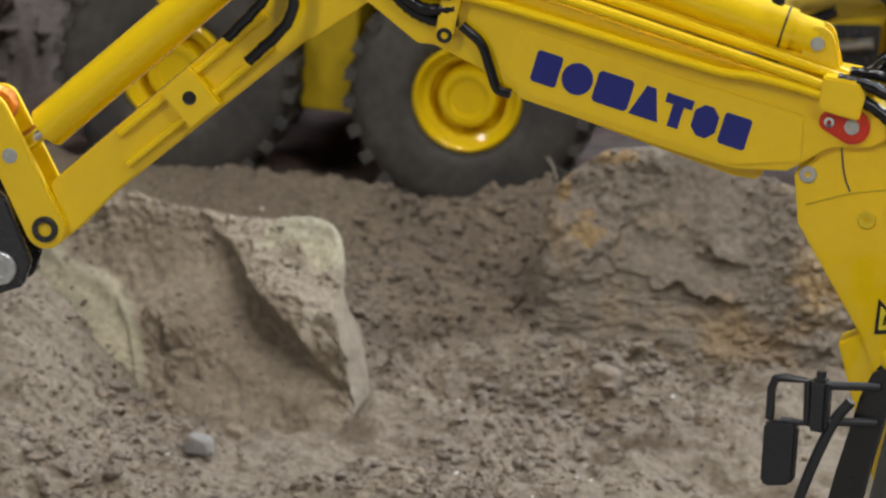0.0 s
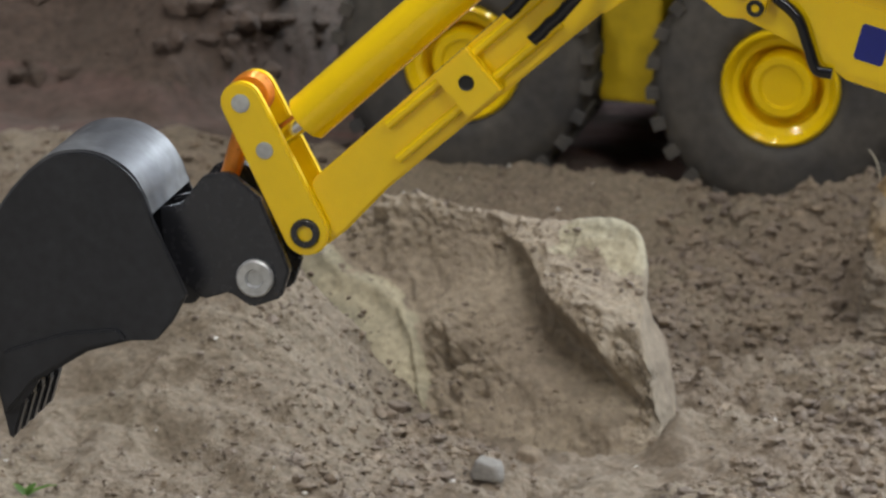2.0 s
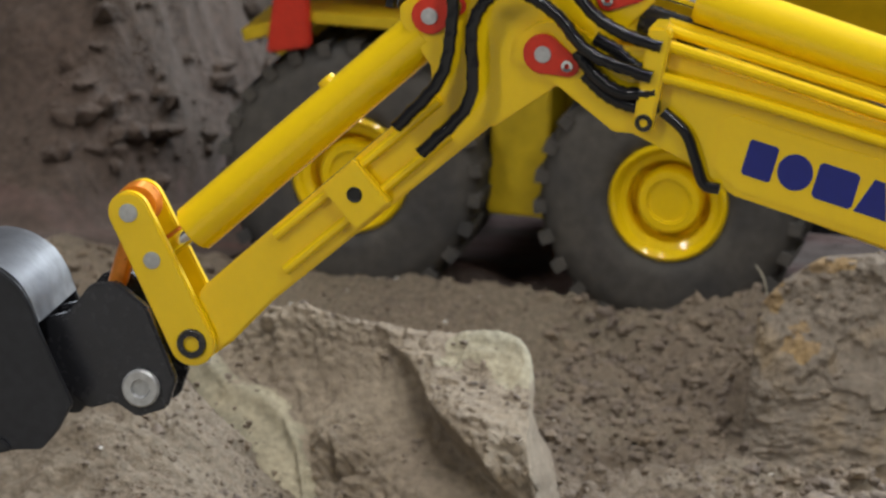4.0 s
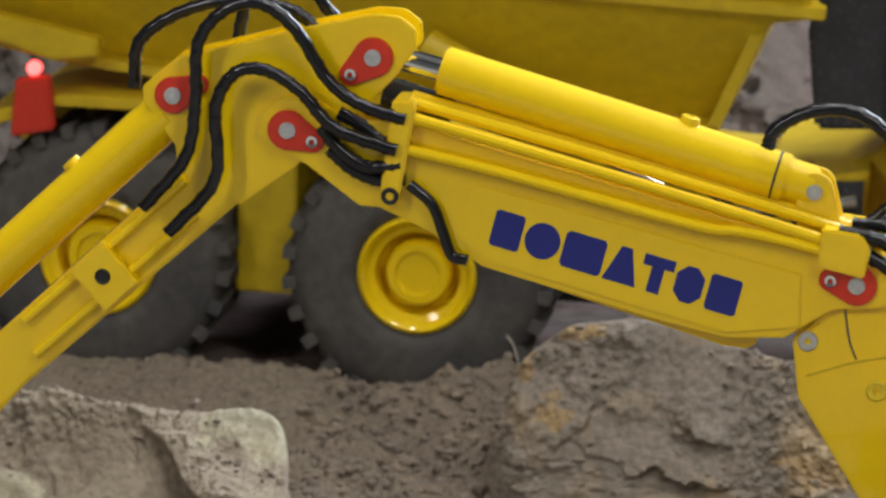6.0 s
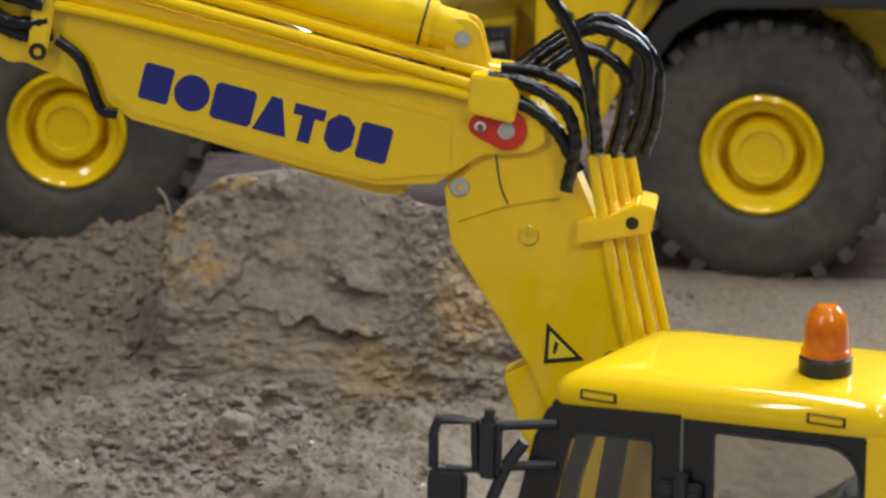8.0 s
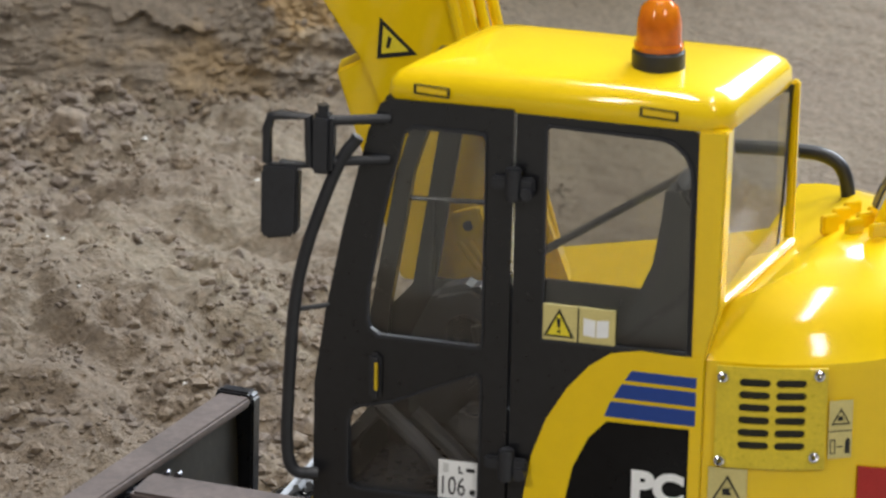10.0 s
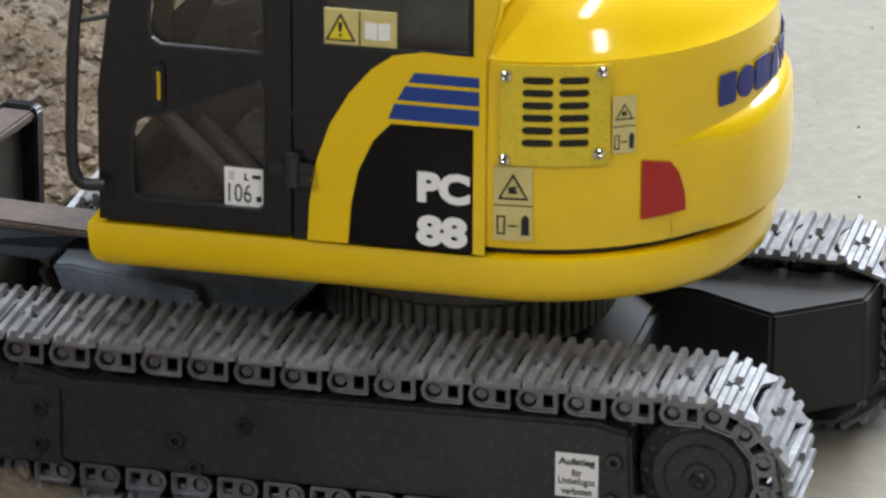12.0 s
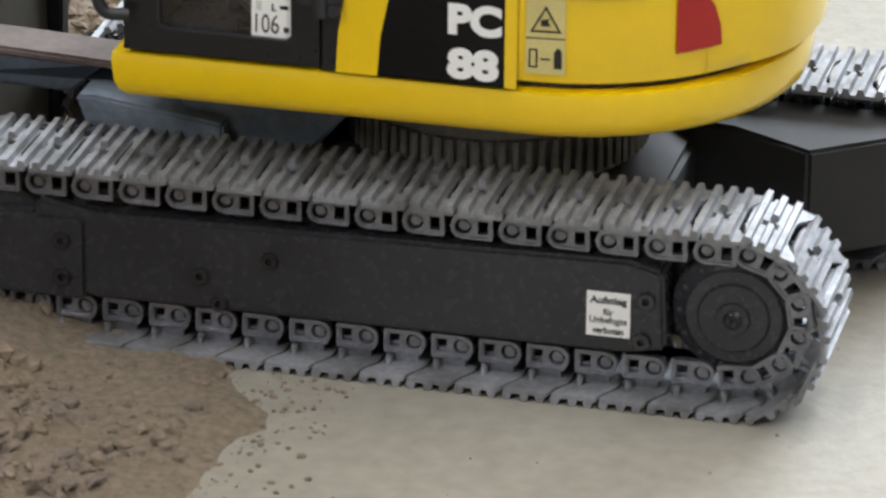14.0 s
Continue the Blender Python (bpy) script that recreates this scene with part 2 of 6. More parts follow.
def smooth_line(pts, n=8):
    """Catmull-Rom through the points."""
    P = [Vector(p) for p in pts]
    P = [2 * P[0] - P[1], *P, 2 * P[-1] - P[-2]]
    out = []
    for i in range(1, len(P) - 2):
        for k in range(n):
            t = k / n
            a, b, c, d = P[i - 1:i + 3]
            out.append(0.5 * ((2 * b) + (c - a) * t + (2 * a - 5 * b + 4 * c - d) * t * t + (3 * b - a - 3 * c + d) * t ** 3))
    return out + [P[-2]]


def tube(pts, r, seg=10, n=8, bm=None, ribs=0.0, straight=False):
    """A bent pipe or hose; ribs: the height of a spiral wrap on it."""
    line = [Vector(p) for p in pts] if straight else smooth_line(pts, n)
    b = bmesh.new()
    rows, up = [], Vector((0.13, 0.97, 0.21))
    for i, p in enumerate(line):
        t = (line[min(i + 1, len(line) - 1)] - line[max(i - 1, 0)]).normalized()
        s = t.cross(up).normalized()
        u = s.cross(t)
        row = []
        for k in range(seg):
            a = 2 * math.pi * k / seg
            rr = r * (1 + (ribs if (i + round(k * 4 / seg)) % 4 == 0 else 0))
            row.append(b.verts.new(p + rr * (math.cos(a) * s + math.sin(a) * u)))
        rows.append(row)
    for s, t in zip(rows, rows[1:]):
        for k in range(seg):
            b.faces.new((s[k], s[(k + 1) % seg], t[(k + 1) % seg], t[k]))
    b.faces.new(rows[0][::-1])
    b.faces.new(rows[-1])
    return join(bm, b)


def words(name, text, size, material, parent, m, label="", depth=0.15, width=None, bold=0.0):
    """Lettering in the built-in font as a mesh; m takes its centre (x to the right, y up) to the parent's space, in millimetres."""
    cu = bpy.data.curves.new(name, "FONT")
    cu.body, cu.size, cu.extrude, cu.align_x, cu.align_y, cu.offset, cu.resolution_u = text, size, depth, "CENTER", "CENTER", bold, 4
    tmp = bpy.data.objects.new("tmp", cu)
    scene.collection.objects.link(tmp)
    me = bpy.data.meshes.new_from_object(tmp.evaluated_get(bpy.context.evaluated_depsgraph_get()))
    bpy.data.objects.remove(tmp)
    bpy.data.curves.remove(cu)
    co = np.array([v.co for v in me.vertices])
    lo, hi = co.min(0), co.max(0)
    bm = bmesh.new()
    bm.from_mesh(me)
    bpy.data.meshes.remove(me)
    sx = 1 if width is None else width / (hi[0] - lo[0])
    for v in bm.verts:
        v.co = Vector(((v.co.x - (lo[0] + hi[0]) / 2) * sx, v.co.y - (lo[1] + hi[1]) / 2, v.co.z))
    bm.transform(m)
    return part(name, bm, material, parent, label, smooth=0)


def side_face(x, y, z, rz=0.0, lean=0.0):
    """Takes flat artwork onto an upright face that looks to -y, turned by rz about the vertical and leant in its plane."""
    return Matrix.Translation((x, y, z)) @ Matrix.Rotation(radians(rz), 4, "Z") @ Matrix.Rotation(radians(90), 4, "X") @ Matrix.Rotation(radians(lean), 4, "Z")


# ---------------------------------------------------------------- the ground


def lattice(seed, n=256):
    return np.random.RandomState(seed).rand(n, n)


def vnoise(x, y, seed):
    g = lattice(seed)
    xi, yi = np.floor(x).astype(int), np.floor(y).astype(int)
    u, v = x - xi, y - yi
    u, v = u * u * u * (u * (u * 6 - 15) + 10), v * v * v * (v * (v * 6 - 15) + 10)
    a, b, c, d = g[xi % 256, yi % 256], g[(xi + 1) % 256, yi % 256], g[xi % 256, (yi + 1) % 256], g[(xi + 1) % 256, (yi + 1) % 256]
    return (a * (1 - u) + b * u) * (1 - v) + (c * (1 - u) + d * u) * v - 0.5


def fbm(x, y, f, octaves, seed, gain=0.5):
    s, a = 0, 1.0
    for i in range(octaves):
        s = s + a * vnoise(x * f + 17 * i, y * f + 31 * i, seed + i)
        f, a = f * 2.03, a * gain
    return s


def hill(x, y, cx, cy, sx, sy, h, turn=0.0):
    c, s = math.cos(radians(turn)), math.sin(radians(turn))
    u, v = (x - cx) * c + (y - cy) * s, -(x - cx) * s + (y - cy) * c
    return h * np.exp(-0.5 * ((u / sx) ** 2 + (v / sy) ** 2))


def sand_height(x, y):
    """Height of the sand over the concrete, in metres."""
    x, y = np.asarray(x, float), np.asarray(y, float)
    edge = -0.068 + 0.22 * (y - 1.2) + 0.03 * fbm(x * 0 + 1, y, 9, 3, 5) + 0.010 * fbm(x, y, 45, 3, 9) + 0.002 * fbm(x, y, 170, 2, 19) + 1.8 * np.clip(y - 1.94, 0, 0.5)
    cover = np.clip((edge - x) / 0.07, -0.4, 1.0)
    h = 0.0068 * cover + 0.004 * np.clip((edge - x) / 0.35, 0, 1.0) - 0.0010
    body = np.clip(cover * 1.3, 0, 1) * (0.5 + 0.5 * np.clip((edge - x) / 0.12, 0, 1))
    rough = np.clip(0.5 + 2.2 * fbm(x, y, 7, 2, 33), 0.30, 1.0)
    lumps = 0.012 * fbm(x, y, 12, 3, 11) + 0.0105 * rough * fbm(x, y, 42, 5, 21, 0.62) + 0.0045 * fbm(x, y, 95, 3, 27, 0.6)
    road = np.exp(-0.5 * ((y - 2.17) / 0.07) ** 2)
    packed = 1 / ((1 + np.exp(-(x + 0.105) / 0.016)) * (1 + np.exp(-(y - 1.72) / 0.03)))
    h = h + body * lumps * (1 - 0.75 * road) * (1 - 0.72 * packed)
    h = h + hill(x, y, -0.60, 1.93, 0.10, 0.08, 0.020) + hill(x, y, -0.454, 1.748, 0.031, 0.042, 0.044) + hill(x, y, -0.525, 1.765, 0.05, 0.055, 0.024)
    h = h + hill(x, y, -0.43, 1.68, 0.06, 0.05, 0.008)
    # earth banked against the pillar of the slab
    h = h + (hill(x, y, -0.280, 1.738, 0.026, 0.014, 0.014) + hill(x, y, -0.303, 1.728, 0.012, 0.013, 0.009)) / (1 + np.exp(-(x + 0.309) / 0.0025))
    h = h + hill(x, y, -0.24, 2.005, 0.13, 0.022, 0.010) + hill(x, y, -0.33, 2.028, 0.17, 0.016, 0.011)
    h = h + hill(x, y, -0.20, 1.56, 0.06, 0.08, 0.026) - hill(x, y, -0.215, 1.735, 0.010, 0.010, 0.014)
    h = h + hill(x, y, -0.105, 1.955, 0.035, 0.035, 0.026) 
    h = h * (1 - 0.75 * hill(x, y, -0.085, 1.247, 0.045, 0.018, 1.0))
    h = h + hill(x, y, -0.148, 1.225, 0.020, 0.030, 0.009)
    h = h + hill(x, y, -0.13, 1.19, 0.05, 0.035, 1.0) * np.clip(cover * 2, 0, 1) * (0.002 + 0.012 * fbm(x, y, 40, 4, 88, 0.6))
    # no bare floor inside the sand
    h = np.maximum(h, -0.001 + 0.0030 * np.clip(cover / 0.18, -1, 1) + np.clip(cover * 4, 0, 1) * 0.0022 * fbm(x, y, 60, 4, 77, 0.6))
    # the bank behind the road
    left = 1 / (1 + np.exp((x + 0.29) / 0.02))
    near = np.clip((x + 0.60) / 0.12, 0, 1)
    up = np.clip(y - 2.13 - 0.23 * near * near * (3 - 2 * near) - 0.06 * fbm(x, y, 5, 2, 41), 0, 0.6)
    h = h + left * np.minimum(up * 0.85, 0.36) * (1 + 0.35 * fbm(x, y, 9, 4, 51, 0.6)) + left * np.clip(up * 8, 0, 1) * 0.035 * fbm(x, y, 22, 4, 61, 0.6)
    return h


def relief(name, xs, ys, material, label, kind="structure", high=None):
    """A piece of ground; high: (height, material) of what rises above that height."""
    X, Y = np.meshgrid(xs, ys, indexing="ij")
    co = np.stack([X, Y, sand_height(X, Y)], -1).reshape(-1, 3)
    n, m = X.shape
    i = (np.arange(n - 1)[:, None] * m + np.arange(m - 1)[None]).reshape(-1)
    faces = np.stack([i, i + m, i + m + 1, i + 1], -1)
    me = bpy.data.meshes.new(name)
    me.from_pydata(co.tolist(), [], faces.tolist())
    for f in me.polygons:
        f.use_smooth = True
    me.materials.append(material)
    if high:
        me.materials.append(high[1])
        top = co[:, 2].reshape(n, m)[:-1, :-1].reshape(-1)
        me.polygons.foreach_set("material_index", (top > high[0]).astype(np.int32))
    return tagged(new(name, me), label, "ground", kind=kind)


wide = [np.linspace(-1.6, -0.74, 60)[:-1], np.linspace(-0.74, 0.12, 430)[:-1], np.linspace(0.12, 0.7, 60)]
relief("sand", np.concatenate(wide), np.concatenate([np.linspace(0.9, 1.15, 20)[:-1], np.linspace(1.15, 2.06, 400)]), SAND, "grey-brown earthy sand heaped over a concrete floor")
relief("dirt_road", np.concatenate([np.linspace(-1.6, -0.8, 50)[:-1], np.linspace(-0.8, 0.5, 300)]), np.linspace(2.06, 2.34, 130), ROAD, "smooth reddish-brown packed dirt road", high=(0.024, SOIL))
relief("earth_bank", np.concatenate([np.linspace(-1.6, -0.9, 60)[:-1], np.linspace(-0.9, 0.5, 330)]), np.linspace(2.34, 3.2, 240), SOIL, "dark lumpy earth bank behind the road")
floor = tagged(link_mesh("floor", box(-6000, 6000, -4000, 8000, -200, 0), CONCRETE, smooth=0), "bare beige concrete hall floor", "floor", kind="structure")
for wx0, wx1, wy0, wy1, wn in ((-6200, -6000, -4000, 8000, "wall_west"), (6000, 6200, -4000, 8000, "wall_east"), (-6200, 6200, 8000, 8200, "wall_north"), (-6200, 6200, -4200, -4000, "wall_south")):
    tagged(link_mesh(wn, box(wx0, wx1, wy0, wy1, -200, 4500), PLASTER, smooth=0), "plain pale hall wall", "wall", kind="structure")
tagged(link_mesh("ceiling", box(-6200, 6200, -4200, 8200, 4500, 4700), PLASTER, smooth=0), "plain pale hall ceiling", "ceiling", kind="structure")


def rock_bm(centre, planes, detail, rough, seed, soft=10.0, grooves=(), layers=0.0, ledge=0.055):
    """A lump of stone: the body between tilted planes (normal, distance in mm), its edges worn, with clefts, ledges and grain."""
    bm = bmesh.new()
    bmesh.ops.create_icosphere(bm, subdivisions=detail, radius=1)
    N = [(Vector(n).normalized(), d) for n, d in planes]
    off = Vector((seed * 3.1, seed * 1.7, seed * 2.3))
    for v in bm.verts:
        d = v.co.normalized()
        s = 0.0
        for n, dist in N:
            c = max(n.dot(d), 1e-3)
            s += (c / dist) ** soft
        r = s ** (-1 / soft)
        p = d * r
        k = noise.fractal(p * 0.030 + off, 1.0, 2.1, 3) * 0.45
        k += (0.5 - abs(noise.noise(p * 0.060 + off))) * 0.45 + (0.4 - abs(noise.noise(p * 0.17 + off))) * 0.18
        k += noise.fractal(p * 0.40 + off, 0.7, 2.0, 4) * 0.14
        wave = p.z * ledge + 1.6 * noise.noise(p * 0.022 + off) + 0.006 * p.x
        step = (wave - math.floor(wave))
        k += layers * (step ** 3 - 0.25) * max(0, 0.6 + 1.3 * noise.noise(p * 0.05 + off))
        r += rough * k
        for g0, g1, gw, gd in grooves:
            a, b = Vector(g0), Vector(g1)
            t = max(0, min(1, (p - a).dot(b - a) / (b - a).length_squared))
            dist = (p - a - (b - a) * t).length + 3.0 * noise.noise(p * 0.09 + off)
            r -= gd * math.exp(-(max(dist, 0) / gw) ** 2)
        v.co = d * r
    bm.transform(Matrix.Translation(centre))
    return bm


def lofted_rock(columns, foot, ridge, depth, relief, away, slots, nc=330, nr=250):
    """A boulder as a skin of upright profiles side by side: each climbs from its foot to its ridge and falls away behind.
    columns: (share along the rock, x, set back, height share) in mm; foot and ridge: (y, z) of the mean face; depth: how far the
    top reaches back; relief: mm by which the face stands out along away; slots: material of each face by place."""
    tab = np.array(columns, float)
    c = np.linspace(0, 1, nc)
    cx, cb, ch = (np.convolve(np.pad(np.interp(c, tab[:, 0], tab[:, k]), 5, mode="edge"), np.ones(11) / 11, "valid") for k in (1, 2, 3))
    front = int(nr * 0.74)
    u = np.concatenate([np.linspace(-0.25, 1, front), 1 + np.linspace(0, 1, nr - front + 1)[1:]])
    q = np.where(u <= 1, u, 1 - np.maximum(u - 1, 0) ** 1.6 * 1.25)[None, :] * np.ones((nc, 1))
    q = np.where(q > 0, q * ch[:, None], q)
    y = np.where(u <= 1, 0, (u - 1) * depth)[None, :] + foot[0] + (ridge[0] - foot[0]) * np.where(u[None, :] <= 1, q, ch[:, None]) + cb[:, None]
    z = foot[1] + (ridge[1] - foot[1]) * q
    x = cx[:, None] * np.ones_like(q)
    for _ in range(3):
        y[:, 3:-3] = sum(y[:, 3 + k:y.shape[1] - 3 + k] for k in range(-3, 4)) / 7
        z[:, 3:-3] = sum(z[:, 3 + k:z.shape[1] - 3 + k] for k in range(-3, 4)) / 7
    fade = np.clip((2.0 - u) / 0.6, 0, 1)[None, :]
    d = relief(x, q, u[None, :] * np.ones_like(q)) * fade
    x, y, z = x + away[0] * d, y + away[1] * d, z + away[2] * d
    co = np.stack([x, y, z], -1).reshape(-1, 3) / 1000
    n, m = x.shape
    i = (np.arange(n - 1)[:, None] * m + np.arange(m)[None]).reshape(-1)
    j = (np.arange(n - 1)[:, None] * m + (np.arange(m)[None] + 1) % m).reshape(-1)
    faces = np.stack([i, i + m, j + m, j], -1)
    me = bpy.data.meshes.new("boulder")
    me.from_pydata(co.tolist(), [], faces.tolist())
    mats, pick = slots(x, q)
    for material in mats:
        me.materials.append(material)
    me.polygons.foreach_set("material_index", pick[:-1].reshape(-1).astype(np.int32))
    me.polygons.foreach_set("use_smooth", np.ones(len(faces), bool))
    me.update()
    return new("boulder", me)


def step(v, w):
    v = np.clip(v / w * 0.5 + 0.5, 0, 1)
    return v * v * (3 - 2 * v)


def line(x, pts):
    return np.interp(x, [p[0] for p in pts], [p[1] for p in pts])


def earth_relief(x, q, seed, length):
    """Crumbling earth on stone, in mm: soft swells, lumps and grain."""
    X, W = x / 1000, q * length / 1000
    lumpy = np.clip(0.45 + 2.0 * fbm(X, W, 26, 2, seed + 7), 0.12, 1.0)
    return 8.0 * fbm(X, W, 24, 3, seed) + lumpy * (6.5 * fbm(X, W, 85, 5, seed + 2, 0.62) + 3.4 * np.abs(fbm(X, W, 210, 3, seed + 4, 0.65)))


# a slanting earth-covered slab with a pillar standing out at its side
PILLAR = [(-0.1, -292), (0.0, -299), (0.30, -329), (0.48, -344), (0.67, -358), (0.87, -373), (1.1, -384)]
FLANK_LOW = [(-484, 0.50), (-447, 0.55), (-425, 0.46), (-410, 0.32), (-389, 0.03), (-380, -0.3)]
FLANK_TOP = [(-484, 0.64), (-455, 0.80), (-443, 0.80), (-431, 0.70), (-419, 0.66), (-409, 0.58), (-402, 0.46), (-396, 0.27), (-389, 0.03), (-380, -0.4)]


def slab_relief(x, q, u):
    wob = 5.0 * fbm(x / 1000, q * 0.09, 45, 3, 301)
    right = x - line(q, PILLAR) + wob
    tall = line(q, [(0.0, 0), (0.15, 4), (0.3, 15), (0.45, 20), (0.6, 17), (0.75, 10), (0.9, 3), (1.0, 0)])
    edge = step(right, 3.0)
    d = edge * tall * 0.62 * np.clip(1 - right / 90, 0.3, 1)
    d = d - (1 - edge) * tall * 0.62 * np.exp(np.minimum(right, 0) / 20)
    dust = 1 - 0.75 * (1 - edge) * np.exp(-((right + 22) / 16) ** 2)
    crumb = np.exp(-((right - 12) / 10) ** 2) * np.clip(1.1 - q, 0, 1)
    d = d + dust * (1.5 * earth_relief(x, q, 310, 90) - 5.0 * np.abs(fbm(x / 1000, q * 0.035, 75, 4, 340, 0.6)))
    d = d + (4.6 * crumb + 3.0 * step(q - 0.84, 0.10) * np.clip((-378 - x) / 12, 0.1, 1)) * np.abs(fbm(x / 1000, q * 0.09, 150, 4, 320, 0.65)) * 2.2
    bare = step(line(x, FLANK_TOP) - q, 0.05) * step(-383 - x, 6)
    d = d * (1 - 0.72 * bare) + 2.6 * np.exp(-((q - line(x, FLANK_TOP) + 0.05) / 0.05) ** 2) * step(-383 - x, 6)
    cap = step(right - 14, 8) * step(q - 0.50, 0.2)
    return d * (1 - 0.45 * cap)


PALE = mat("pale_stone", (0.345, 0.305, 0.215), 0.9, vary=0.2, scale=60, mix_scale=400, bump=0.0010, bscale=260, second=(0.27, 0.245, 0.175))


def slab_slots(x, q):
    wob = fbm(x / 1000, q * 0.09, 110, 4, 331, 0.6)
    bare = (q + 0.10 * wob < line(x, FLANK_TOP)) & (x < -385) & (q > line(x, FLANK_LOW) - 0.06)
    cap = (x - line(q, PILLAR) > 24 + 22 * wob) & (q > 0.80 + 0.12 * wob) & (x > -372)
    return (STONE, PALE), (bare | cap)


slab_ob = tagged(lofted_rock([(0, -500, 40, 0.0), (0.06, -484, 22, 0.58), (0.16, -458, 8, 0.78), (0.24, -441, 2, 0.84), (0.30, -430, 0, 0.97), (0.39, -412, 0, 1.05), (0.47, -398, 0, 1.01), (0.56, -381, 0, 0.99), (0.64, -366, 0, 0.97), (0.72, -352, 0, 0.97), (0.80, -337, 0, 1.01), (0.84, -329, 0, 0.97), (0.875, -324, 2, 0.84), (0.91, -319, 4, 0.55), (0.95, -314, 6, 0.30), (0.98, -311, 8, 0.0), (1.0, -309, 10, -0.25)],
    (1727, 9.5), (1791, 70.9), 46, slab_relief, (-0.38, -0.66, 0.65), slab_slots), "pale dusty boulder half buried in earthy sand", "boulder", "boulders in the sand")

# a domed block with crumbling ledges
LEDGE_A = [(-270, 0.95), (-255, 0.77), (-245, 0.60), (-238, 0.43), (-232, 0.50), (-229, 0.63), (-209, 0.63), (-189, 0.53), (-182, 0.53), (-140, 0.42), (-110, 0.3)]
LEDGE_B = [(-270, 0.46), (-234, 0.39), (-221, 0.33), (-205, 0.31), (-191, 0.24), (-175, 0.23), (-140, 0.2), (-110, 0.1)]


def block_relief(x, q, u):
    wob = fbm(x / 1000, q * 0.08, 60, 4, 401, 0.6)
    d = earth_relief(x, q, 410, 83) * 0.55
    fine = fbm(x / 1000, q * 0.08, 170, 3, 403, 0.6)
    bite = np.clip(0.75 + 1.6 * fbm(x / 1000, q * 0.03, 48, 2, 405), 0.25, 1.2)
    for edge, h, soft, fadeout in ((LEDGE_A, 5.2, 0.060, 0.34), (LEDGE_B, 4.6, 0.034, 0.20)):
        v = q - line(x, edge) + 0.14 * wob + 0.045 * fine
        keep = np.clip((-168 - x) / 22, 0.08, 1) * np.clip((x + 250) / 18, 0.0, 1) * bite
        d = d + keep * h * (step(v, soft) * np.exp(-np.maximum(v, 0) / fadeout) - 0.75 * (1 - step(v, soft * 0.85)) * np.exp(np.minimum(v, 0) / 0.09))
    # crumbling strata under the lower ledge
    under = np.clip((line(x, LEDGE_B) - q) / 0.08, 0, 1)
    d = d + under * 2.8 * fbm(x / 1400, q * 0.16, 95, 4, 407, 0.62)
    right = np.clip((x + 190) / 25, 0, 1)
    return d + right * 2.6 * np.abs(fbm(x / 1000, q * 0.08, 130, 4, 420, 0.65)) * 2.0 - 4 * right


OCHRE_PATCH = mat("bare_ochre_stone", (0.36, 0.245, 0.115), 0.92, vary=0.25, scale=60, mix_scale=320, bump=0.002, bscale=220, second=(0.27, 0.19, 0.11))


def block_slots(x, q):
    wob = fbm(x / 1000, q * 0.08, 75, 4, 431, 0.6)
    top = (((x + 238) / 16) ** 2 + ((q - 0.955) / 0.055) ** 2 < 0.7 + 2.2 * wob)
    side = (((x + 246) / 8) ** 2 + ((q - 0.60) / 0.10) ** 2 < 0.35 + 2.2 * wob) | (((x + 257) / 7) ** 2 + ((q - 0.80) / 0.09) ** 2 < 0.3 + 2.2 * wob)
    low = (((x + 152) / 20) ** 2 + ((q - 0.36) / 0.10) ** 2 < 0.55 + 2.6 * wob)
    return (OCHRE, OCHRE_PATCH), (top | side | low)


block_ob = tagged(lofted_rock([(0, -262, 90, 0.0), (0.03, -263, 80, 0.60), (0.12, -264, 34, 0.66), (0.19, -262, 6, 0.72), (0.24, -256, 0, 0.84), (0.32, -241, 0, 1.0), (0.44, -218, 0, 1.05), (0.55, -199, 0, 1.04), (0.64, -182, 0, 0.95), (0.78, -157, 4, 0.85), (0.84, -145, 8, 0.64), (0.93, -124, 20, 0.28), (1.0, -108, 30, 0.0)],
    (1857, 14), (1901, 82), 70, block_relief, (0, -0.97, 0.12), block_slots), "brown layered boulder with ochre patches standing on earth", "boulder", "boulders in the sand")

# ---------------------------------------------------------------- the excavator
ROOT = pose(-0.1174, 1.2614, 0, 0, 0, -12.97)
ROOT_INV = ROOT.inverted()
excavator = tagged(new("excavator"), "yellow and black model mini excavator standing on sand and concrete", "excavator")
excavator.matrix_world = ROOT


def arc(cx, cy, r, a0, a1, n):
    return [(cx + r * math.cos(radians(a0 + (a1 - a0) * i / n)), cy + r * math.sin(radians(a0 + (a1 - a0) * i / n))) for i in range(n + 1)]


# crawler: shoes on a stadium of radius 22.6 round two axles
AX_R, AX_F, AX_Z, PAD_R = 176.5, -16.0, 25.2, 22.4


def swept(y):
    """How far a shoe's ends are swept along the track, in mm."""
    k = min(1.0, max(0.0, (9.5 - min(y, 30.6 - y)) / 9.0))
    return 3.9 * k * k * (3 - 2 * k)


